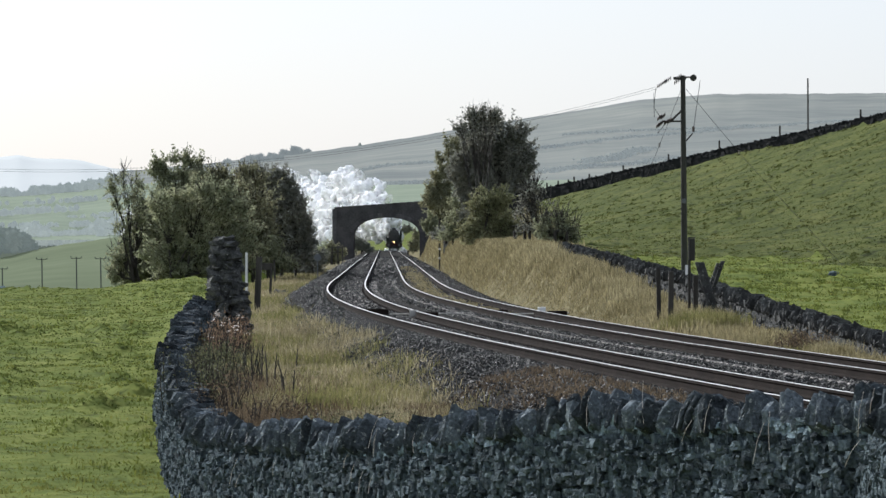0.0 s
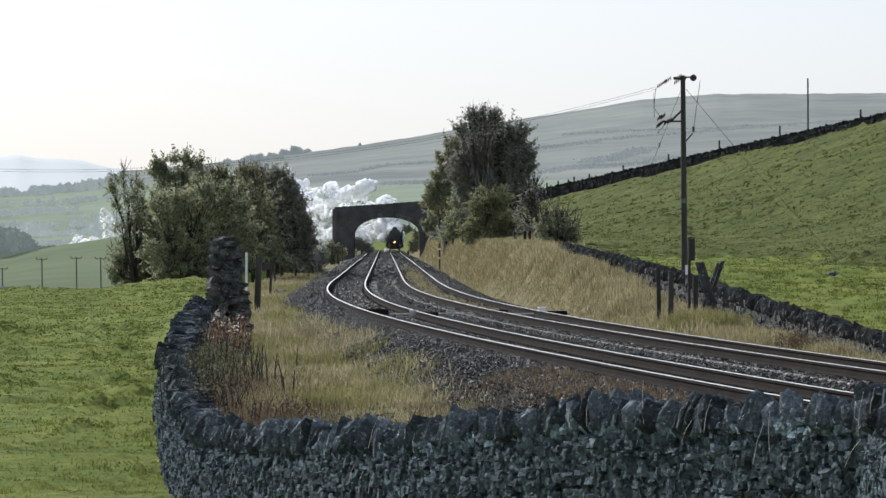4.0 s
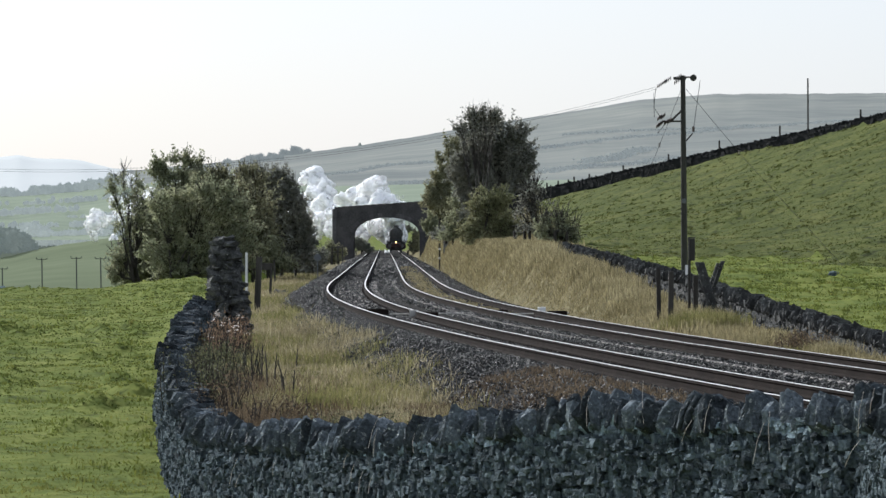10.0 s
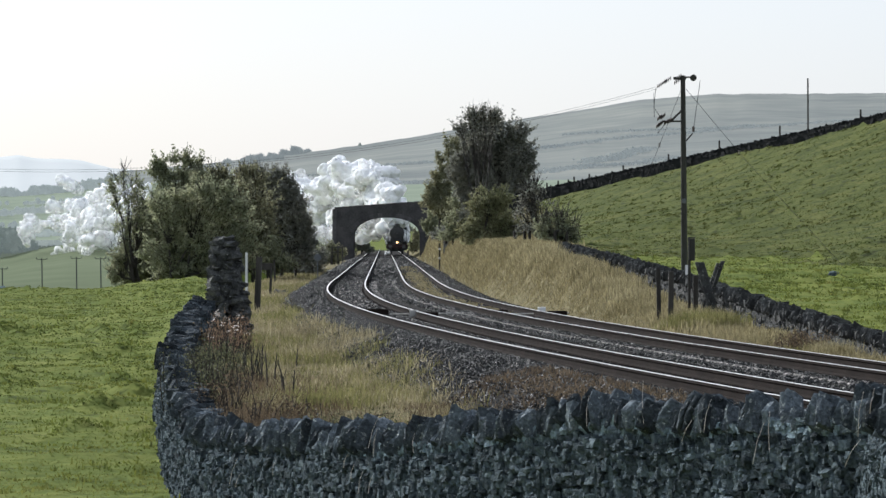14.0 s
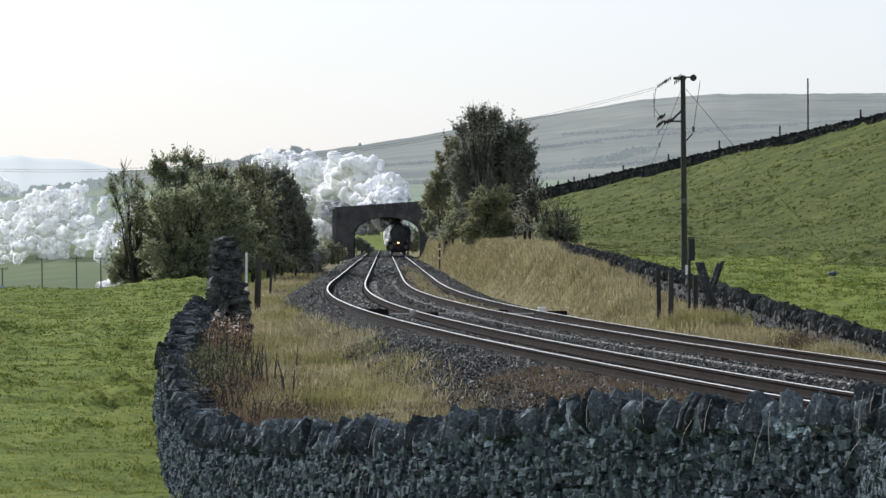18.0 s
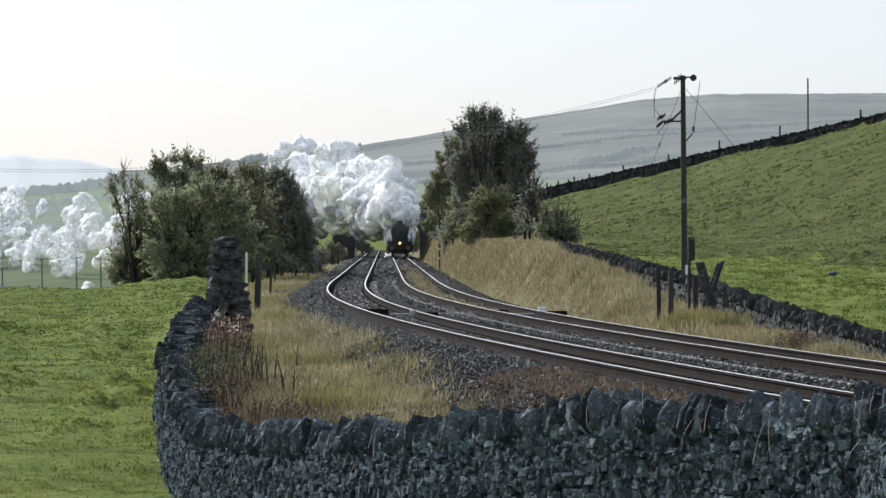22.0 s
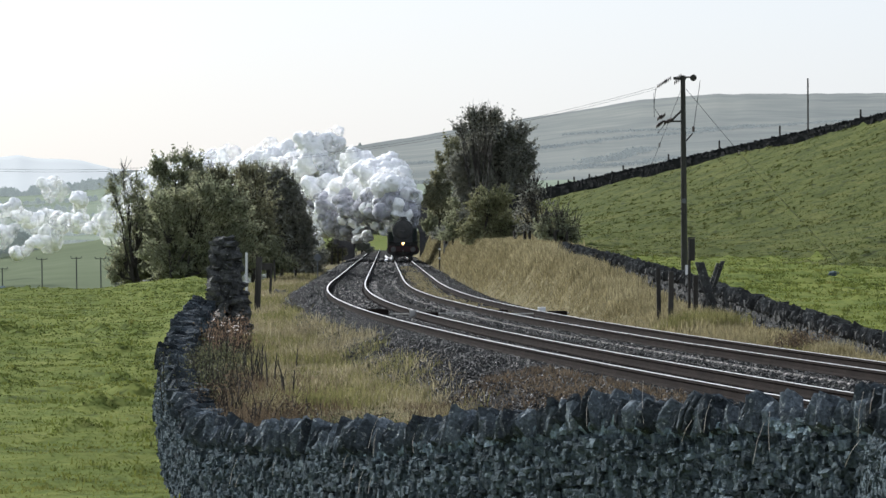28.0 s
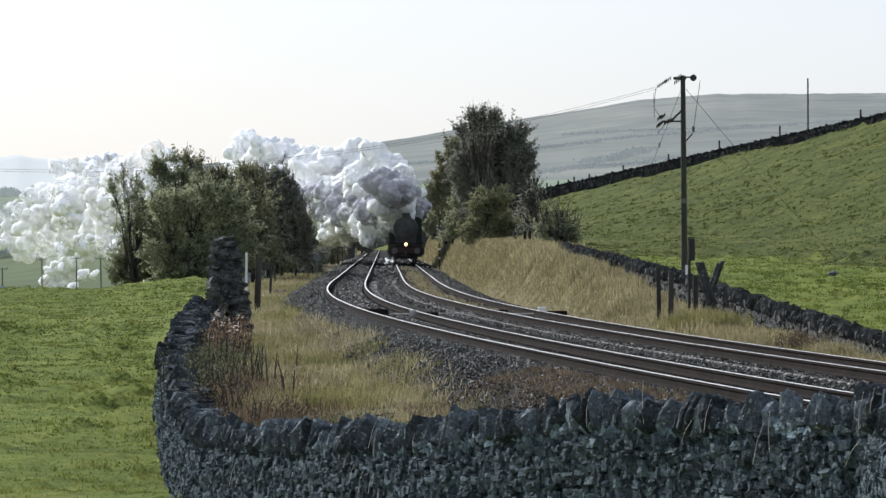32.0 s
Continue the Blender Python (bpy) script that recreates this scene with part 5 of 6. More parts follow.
    # gradient-style rail fence before the bridge
    for k, (p, yt, yf) in enumerate([(588, 436, 462), (598, 436, 458), (606, 437, 455)]):
        post("fence_post", "dark fence post beside the bridge wing", "post", p, 430, yt, yf, 0.12, M["wood"], group="bridge fence")
    x0, y0 = place(586, 430)
    x1, y1 = place(608, 431)
    r = thing("fence_rail", "dark double rail fence by the bridge", "fence")
    for z in (0.9, 0.45):
        bm = bmesh.new()
        g = EYE_Z + (425.1 - 455) / LENS * 430
        rod(bm, (x0, y0, g + z), (x1, y1, g + z), 0.05, seg=6)
        part("rail", bm, M["wood"], r)
    # hill side, near the bridge
    t, H = post("banded_post", "slim post with white bands beside the track", "post", 778, 330, 431, 468, 0.11, M["wood"])
    for z in (0.55, 0.85):
        bm = bmesh.new()
        box(bm, 0, -0.03, H * z - 0.1, 0.16, 0.12, 0.13, 0.01)
        part("band", bm, M["white"], t, "white band")
    x, y = place(793, 360)
    g = land1(x, y)
    zt = EYE_Z + (425.1 - 428) / LENS * y
    zb = EYE_Z + (425.1 - 462) / LENS * y
    t = thing("relay_cabinet", "dark blue-grey lineside cabinet", "cabinet", m=pose(x, y, zb))
    bm = bmesh.new()
    box(bm, 0, 0, (zt - zb) / 2, 0.75, 0.6, zt - zb, 0.03)
    part("body", bm, M["grey_box"], t)
    bm = bmesh.new()
    box(bm, 0, 0, zt - zb + 0.03, 0.85, 0.7, 0.06, 0.015)
    part("lid", bm, M["grey_box"], t)
    x, y = place(902, 205)
    t = thing("marker_stone", "small pale marker in the dry grass", "marker", m=pose(x, y, EYE_Z + (425.1 - 452) / LENS * y))
    bm = bmesh.new()
    box(bm, 0, 0, 0.1, 0.09, 0.07, 0.3, 0.02)
    part("stone", bm, M["concrete"], t)
    # posts along the brow
    for p, yt in ((1523, 197), (1380, 226), (1273, 252), (1183, 276), (1103, 296), (1043, 311), (1016, 316), (1006, 321), (988, 323), (968, 327), (945, 331)):
        d = hill_top(p) + 3
        post("fence_post", "thin stake behind the brow wall", "post", p, d, yt - 3, yt + 22, 0.11, M["wood"], group="brow stakes")


build_posts()


def insulator(t, x, z, dx=0.0, y=0.0, s=1.0):
    bm = bmesh.new()
    for k in range(4):
        m = Matrix.Translation((x + dx * k * 0.13 * s, y, z + (0.06 if dx else -0.1) * k * s))
        if dx:
            m = m @ Euler((0, radians(90), 0)).to_matrix().to_4x4()
        lathe(bm, [(0.02 * s, -0.04 * s), (0.115 * s, -0.008 * s), (0.115 * s, 0.008 * s), (0.02 * s, 0.04 * s)], 10, m)
    part("insulator", bm, M["porcelain"], t, "brown porcelain insulator")


def wire(name, label, pts, r=0.012, sag=0.0):
    """One strand, hanging by sag between its ends."""
    t = thing(name, label, "wire")
    a, b = Vector(pts[0]), Vector(pts[1])
    n = 40 if sag else 1
    v = []
    for i in range(n + 1):
        f = i / n
        q = a.lerp(b, f) - Vector((0, 0, sag * 4 * f * (1 - f)))
        v += [(q.x + r * c, q.y + r * d, q.z + r * g) for c, d, g in ((0.8, 0.3, 0.7), (-0.8, -0.3, 0.7), (0, 0, -1))]
    f = [(3 * i + k, 3 * i + (k + 1) % 3, 3 * i + 3 + (k + 1) % 3, 3 * i + 3 + k) for i in range(n) for k in range(3)]
    obj("strand", v, f, M["wire"], t)


def build_power_pole():
    d = 158.0
    k = d / LENS
    x, y = place(1210, d)
    zf = land1(x, y)
    Z = lambda yy: EYE_Z + (425.1 - yy) * k - zf
    X = lambda p: (p - 1210) * k
    t = thing("power_pole", "tall dark wooden power pole with brackets and insulators", "pole", m=pose(x, y, zf))
    bm = bmesh.new()
    rod(bm, (0.03, 0, -0.5), (-0.03, 0, Z(134)), 0.12, 0.083, 12)
    part("shaft", bm, M["pole"], t)
    bm = bmesh.new()
    box(bm, X(1203), 0, Z(139), 0.45, 0.1, 0.1, 0.01)
    box(bm, X(1216), 0, Z(137), 0.37, 0.07, 0.05, 0.01)
    part("top_arm", bm, M["pole"], t)
    bm = bmesh.new()
    lathe(bm, [(0.08, -0.12), (0.115, -0.08), (0.115, 0.08), (0.08, 0.12)], 14, Matrix.Translation((X(1227), 0, Z(138))) @ Euler((radians(90), 0, 0)).to_matrix().to_4x4())
    part("drum", bm, M["pole"], t, "small dark drum on the arm")
    for p, yy in ((1196, 140), (1194, 147), (1177, 145), (1170, 149), (1164, 153)):
        insulator(t, X(p), Z(yy), 0.7, s=0.66)
    bm = bmesh.new()
    rod(bm, (X(1206), 0, Z(196)), (X(1186), 0, Z(216)), 0.035)
    rod(bm, (X(1206), 0, Z(215)), (X(1172), 0, Z(215)), 0.03)
    part("bracket", bm, M["pole"], t)
    for p, yy in ((1182, 217), (1170, 209), (1164, 211), (1166, 222), (1162, 224), (1176, 219)):
        insulator(t, X(p), Z(yy), 0.5, s=0.66)
    bm = bmesh.new()
    rod(bm, (X(1214), 0, Z(250)), (X(1226), 0, Z(236)), 0.025)
    part("side_bracket", bm, M["pole"], t)
    bm = bmesh.new()
    rod(bm, (X(1227), 0, Z(234)), (X(1227), 0, Z(224)), 0.045)
    part("fuse", bm, M["porcelain"], t, "dark fuse holder")
    bm = bmesh.new()
    box(bm, 0.0, -0.11, Z(356), 0.14, 0.02, 0.165, 0.004)
    part("plate", bm, M["grey_box"], t, "pale plate on the shaft")
    segs = []
    for a, b in (((1161, 155), (1157, 190)), ((1157, 190), (1168, 207)), ((1157, 165), (1158, 208)), ((1239, 143), (1228, 224)), ((1178, 218), (1164, 236))):
        segs.append(((X(a[0]), 0, Z(a[1])), (X(b[0]), 0, Z(b[1])), 0.010, 0.010))
    tubes("jumper_wire", segs[:3], M["wire"], t, 4)
    tubes("jumper_wire", segs[3:4], M["wire"], t, 4)
    tubes("jumper_wire", segs[4:], M["wire"], t, 4)
    P = lambda p, yy, dd=d: bearing(p, yy, dd)
    wire("stay_wire", "taut stay wire running down to the field", [P(1214, 158), P(1306, 268, 161)], 0.009)
    wire("stay_wire", "taut stay wire beyond its insulator", [P(1310, 274, 161), P(1500, 480, 165)], 0.008)
    a = thing("stay_insulator", "dark stay insulator on the wire", "insulator", m=pose(*P(1308, 271, 161)))
    insulator(a, 0, 0.08, 0, s=0.42)
    wire("stay_wire", "taut stay wire on the bridge side", [P(1206, 158), P(1167, 258, 166)], 0.009)
    wire("stay_wire", "taut stay wire down to the bank", [P(1167, 258, 166), P(1146, 310, 174)], 0.008)
    a = thing("stay_insulator", "dark stay insulator on the wire", "insulator", m=pose(*P(1167, 258, 166)))
    insulator(a, 0, 0.08, 0, s=0.42)
    for s in (0, 4):
        wire("overhead_wire", "thin overhead wire crossing the valley", [P(1162, 154 + s), P(-962, 154 + s)], 0.005, sag=2.9)
    # second pole beyond the brow
    d2 = 420.0
    x, y = place(1431, d2)
    zt = EYE_Z + (425.1 - 139) * d2 / LENS
    zf = land1(x, y) - 0.5
    t = thing("power_pole", "distant thin wooden pole beyond the brow", "pole", m=pose(x, y, zf))
    bm = bmesh.new()
    rod(bm, (0.04, 0, 0), (-0.08, 0, zt - zf), 0.11, 0.07, 8)
    part("shaft", bm, M["pole"], t)


build_power_pole()


def build_valley_poles():
    for p, yt in ((4, 474), (74, 457), (135, 455), (178, 456)):
        d = 430.0
        x, y = place(p, d)
        k = d / LENS
        zt = EYE_Z + (425.1 - yt) * k
        zf = min(EYE_Z + (425.1 - 515) * k, land1(x, y) + 0.0)
        t = thing("telegraph_pole", "thin telegraph pole with a crossarm, haze painted into its grey", "pole", "valley telegraph line", m=pose(x, y, zf))
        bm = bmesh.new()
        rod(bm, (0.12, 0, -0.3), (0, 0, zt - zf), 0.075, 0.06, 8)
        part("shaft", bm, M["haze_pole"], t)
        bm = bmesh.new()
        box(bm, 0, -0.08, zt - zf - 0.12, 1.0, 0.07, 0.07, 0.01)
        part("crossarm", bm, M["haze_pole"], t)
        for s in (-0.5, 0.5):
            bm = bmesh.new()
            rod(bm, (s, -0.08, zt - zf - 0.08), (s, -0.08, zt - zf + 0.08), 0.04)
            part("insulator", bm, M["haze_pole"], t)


build_valley_poles()


# ---- stones and track details ----
def build_pillar():
    """Ruined wall end: a stack of squarish stones."""
    x, y = place(394, 108)
    g = land1(x, y) - 0.2
    t = thing("wall_pillar", "rough stacked stone wall end, dark with pale edges", "wall", m=pose(x, y, g))
    H = EYE_Z + (425.1 - 424) / LENS * 108 - g
    rnd = random.Random(9)
    kinds = rock_meshes("stone", 8, M["stone_low"], 90, 0.33, 0.6)

    def lay(cx, cy, cz, w, dd, h, turn=0.9, lean=0.5):
        o = new("stone", kinds[rnd.randrange(8)])
        o.parent = t
        o.matrix_basis = Matrix.Translation((cx, cy, cz)) @ Euler((rnd.uniform(-0.15, 0.15), rnd.uniform(-lean, lean), rnd.uniform(-turn, turn))).to_matrix().to_4x4() @ Matrix.Diagonal((w, dd, h, 1))
    z = 0.0
    while z < H:
        h = rnd.uniform(0.06, 0.13)
        f = z / H
        left = -0.28 + 0.16 * f ** 3 + 0.03 * math.sin(z * 7)
        right = float(np.interp(f, [0, 0.3, 0.6, 0.85, 1], [0.5, 0.43, 0.33, 0.18, 0.04]))
        for row in range(3):
            x = left + rnd.uniform(-0.03, 0.03)
            while x < right:
                w = rnd.uniform(0.07, 0.26)
                lay(x + w / 2, -0.3 + 0.3 * row + rnd.uniform(-0.12, 0.12), z + h / 2 + rnd.uniform(-0.02, 0.02), w * 1.2, 0.36, h * rnd.uniform(1.1, 1.7))
                x += w
        z += h
    # fallen slabs leaning on the foot, and the lower shoulder behind
    for cx, cz, lean, w, hh in ((-0.26, 0.62, 0.38, 0.2, 0.7), (0.12, 0.55, -0.32, 0.24, 0.75), (0.38, 0.4, 0.25, 0.24, 0.55), (-0.08, 0.35, -0.1, 0.26, 0.45), (0.0, 1.05, 0.5, 0.16, 0.4)):
        o = new("slab", kinds[rnd.randrange(8)])
        o.parent = t
        o.matrix_basis = Matrix.Translation((cx, -0.55, cz)) @ Euler((0.15, lean, rnd.uniform(-0.3, 0.3))).to_matrix().to_4x4() @ Matrix.Diagonal((w, 0.14, hh, 1))
    for k in range(26):
        lay(0.38 + rnd.uniform(-0.14, 0.18), 0.75 + rnd.uniform(-0.15, 0.15), 0.12 + (k // 3) * 0.155, rnd.uniform(0.16, 0.3), 0.3, 0.2)
    pale = rock_meshes("stone", 3, M["stone"], 95, 0.25, 0.4)
    for k, (p, d, s) in enumerate([(497, 190, 0.34), (510, 192, 0.26), (505, 188, 0.30), (577, 300, 0.4), (583, 302, 0.5), (4, 230, 0.28), (1476, 160, 0.22)]):
        x, y = place(p, d)
        o = new("boulder", pale[k % 3] if k > 4 else kinds[k % 6])
        o.matrix_basis = Matrix.Translation((x, y, land1(x, y) + s * 0.15)) @ Euler((0.2, 0.1, k)).to_matrix().to_4x4() @ Matrix.Diagonal((s * 1.5, s, s * 0.9, 1))
        tagged(o, "rough grey boulder lying in the grass", "stone", "loose boulders")


build_pillar()


def build_track_details():
    def panel(name, label, category, y, e0, e1, h, deep, material, z=0.0):
        """A low slab across part of the track."""
        em = (e0 + e1) / 2
        x, yy = track_frame(np.array([float(y)]), em)
        c = float(ballast_z(np.array([em]), np.array([float(y)]))[0])
        o = thing(name, label, category, m=pose(float(x[0]), float(yy[0]), c - 0.03))
        bm = bmesh.new()
        box(bm, 0, 0, h / 2, e1 - e0, deep, h, 0.012)
        part("slab", bm, material, o)
        return o
    d = 121.0

    def across(p):
        """Offset from the hill-side track of bearing p at that distance."""
        return (p - 784) / LENS * d - float(rail_x(d))

    panel("cable_cover", "dark slim timber cover beside the rail", "cover", d, across(642), across(688), 0.2, 0.3, M["dark_panel"])
    panel("junction_box", "small pale box beside the rail", "box", d - 1.2, across(720), across(735), 0.25, 0.25, M["concrete"])
    panel("crossing_panel", "dark rubber panel between the rails", "panel", d - 0.9, across(737), across(772), 0.21, 0.5, M["dark_panel"])
    panel("cable_cover", "dark slim cover between the tracks", "cover", d + 0.6, across(868), across(902), 0.17, 0.3, M["dark_panel"])
    panel("concrete_block", "white concrete block between the rails", "block", d, across(952), across(966), 0.3, 0.22, M["white"])
    panel("crossing_panel", "dark rubber panel inside the hill-side track", "panel", d + 0.4, across(970), across(1006), 0.2, 0.5, M["dark_panel"])
    for p0, p1, label in ((690, 832, "thin pale cable pipe crossing under the field-side rails"), (858, 1008, "thin pale cable pipe crossing under the hill-side rails")):
        x0, x1 = (p0 - 784) / LENS * d, (p1 - 784) / LENS * d
        t = thing("cable_pipe", label, "pipe", m=pose((x0 + x1) / 2, d + 0.5, -0.115))
        bm = bmesh.new()
        rod(bm, ((x0 - x1) / 2, 0, 0), ((x1 - x0) / 2, 0, 0.03), 0.015, seg=8)
        part("pipe", bm, M["concrete"], t)


build_track_details()


# ---- far trees and hedges ----
def build_far_woods():
    def wood(name, label, p0, p1, d, base, top, n, size, seed, tone="haze_wood"):
        """Clumped far trees along a line of bearing, a blunt uneven mass of leaves."""
        rnd = np.random.default_rng(seed)
        k = d / LENS
        pts = []
        for i in range(n):
            p = rnd.uniform(p0, p1)
            yb, yt = base(p), top(p) + rnd.normal(0, 2.5)
            hh = max(3.0, (yb - yt)) * k
            r = hh * rnd.uniform(0.3, 0.5)
            c = np.array([(p - 784) * k, d + rnd.normal(0, 8), EYE_Z + (425.1 - yb) * k + hh * 0.55])
            q = rnd.normal(size=(220, 3))
            q /= np.linalg.norm(q, axis=1)[:, None]
            pts.append(c + q * rnd.uniform(0.3, 1.0, (220, 1)) * np.array([r, r, hh * 0.5]))
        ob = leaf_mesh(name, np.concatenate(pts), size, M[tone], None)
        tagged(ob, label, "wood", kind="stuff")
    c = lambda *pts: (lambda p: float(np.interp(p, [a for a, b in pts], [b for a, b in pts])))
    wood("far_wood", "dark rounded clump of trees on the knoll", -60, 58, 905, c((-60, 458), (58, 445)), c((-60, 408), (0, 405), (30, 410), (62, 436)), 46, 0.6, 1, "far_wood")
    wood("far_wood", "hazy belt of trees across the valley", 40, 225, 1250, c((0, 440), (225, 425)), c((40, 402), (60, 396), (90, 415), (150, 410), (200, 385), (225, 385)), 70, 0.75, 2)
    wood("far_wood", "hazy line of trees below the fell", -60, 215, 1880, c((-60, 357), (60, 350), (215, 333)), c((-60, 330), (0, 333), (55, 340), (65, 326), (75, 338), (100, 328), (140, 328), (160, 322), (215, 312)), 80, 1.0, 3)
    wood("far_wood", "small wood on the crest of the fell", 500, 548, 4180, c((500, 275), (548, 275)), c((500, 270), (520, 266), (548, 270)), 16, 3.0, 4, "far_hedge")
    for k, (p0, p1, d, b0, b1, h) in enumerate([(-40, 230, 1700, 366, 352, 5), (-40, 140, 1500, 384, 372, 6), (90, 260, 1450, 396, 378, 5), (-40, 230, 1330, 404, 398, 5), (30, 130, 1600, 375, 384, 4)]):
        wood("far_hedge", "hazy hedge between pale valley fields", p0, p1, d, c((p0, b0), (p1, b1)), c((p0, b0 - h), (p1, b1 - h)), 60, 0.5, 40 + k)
    def fell_d(p, yy):
        top = float(np.interp(p, [215, 420, 640, 920, 1130, 1270, 1568], [303, 284, 257, 211, 177, 167, 165]))
        foot = float(np.interp(p, [120, 300, 900, 2600], [365, 352, 335, 330]))
        f = max(0.0, min(1.0, (yy - foot) / (top - foot))) ** 1.25
        return 4200 - 2300 * (1 - f) - 60
    def hedge(label, p0, y0, p1, y1, n, h, seed):
        """A line of bushes or a wall over the fell."""
        rnd = np.random.default_rng(seed)
        pts = []
        for i in range(n):
            f = (i + rnd.random()) / n
            p, yy = p0 + (p1 - p0) * f, y0 + (y1 - y0) * f + 1.5 * math.sin(f * 9 + seed)
            d = fell_d(p, yy)
            c = np.array(bearing(p, yy, d))
            pts.append(c + rnd.normal(0, 1, (14, 3)) * np.array([3, 2, h * d / LENS * 0.22]))
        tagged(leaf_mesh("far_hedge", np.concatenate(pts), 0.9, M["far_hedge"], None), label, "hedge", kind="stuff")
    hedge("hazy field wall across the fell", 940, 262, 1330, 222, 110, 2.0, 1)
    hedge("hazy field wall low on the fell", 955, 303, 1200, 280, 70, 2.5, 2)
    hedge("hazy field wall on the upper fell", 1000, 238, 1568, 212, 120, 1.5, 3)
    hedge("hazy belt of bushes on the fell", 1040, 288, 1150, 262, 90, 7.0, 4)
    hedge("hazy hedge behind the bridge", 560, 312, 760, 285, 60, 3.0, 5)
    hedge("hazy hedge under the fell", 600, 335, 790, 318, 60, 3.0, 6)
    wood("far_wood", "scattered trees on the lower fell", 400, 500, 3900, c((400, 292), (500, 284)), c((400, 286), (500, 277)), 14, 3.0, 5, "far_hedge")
    # cairn on the skyline
    x, y, z = bearing(637, 258, 4170)
    t = thing("cairn", "small stone cairn on the fell skyline", "cairn", m=pose(x, y, z - 2))
    bm = bmesh.new()
    lathe(bm, [(2.2, 0), (1.8, 2.0), (1.2, 3.6), (0.5, 4.6)], 8)
    part("stones", bm, M["far_wood"], t)


build_far_woods()


def build_dry_stems():
    """Pale dead stems leaning on the near wall."""
    rnd = random.Random(77)
    a, head = wall_line(WALL_L, 0.1)
    for k in range(20):
        i = rnd.randrange(int(len(a) * 0.10), int(len(a) * 0.36))
        x, y, t, z = a[i]
        h = head[i]
        o = 0.34
        bx, by = x - math.sin(h) * o, y + math.cos(h) * o
        z0 = t - rnd.uniform(0.2, 0.75)
        L = rnd.uniform(0.15, 0.42)
        s = rnd.uniform(-0.35, 0.9)
        dx, dy = math.cos(h) * -s * L, math.sin(h) * -s * L
        st = thing("dry_stem", "pale dry grass stem caught against the wall", "stem", "stems on the wall", m=pose(bx, by, z0))
        tubes("stem", [((0, 0, 0), (dx * 0.5, dy * 0.5, L * 0.55), 0.003, 0.0025), ((dx * 0.5, dy * 0.5, L * 0.55), (dx + math.sin(h) * 0.03, dy - math.cos(h) * 0.03, L), 0.0025, 0.0015)], M["seed"], st, 4)


build_dry_stems()


# ---- train ----
def tube_y(bm, r, y0, y1, cx, cz, seg=24, r2=None):
    return rod(bm, (cx, y0, cz), (cx, y1, cz), r, r2, seg)


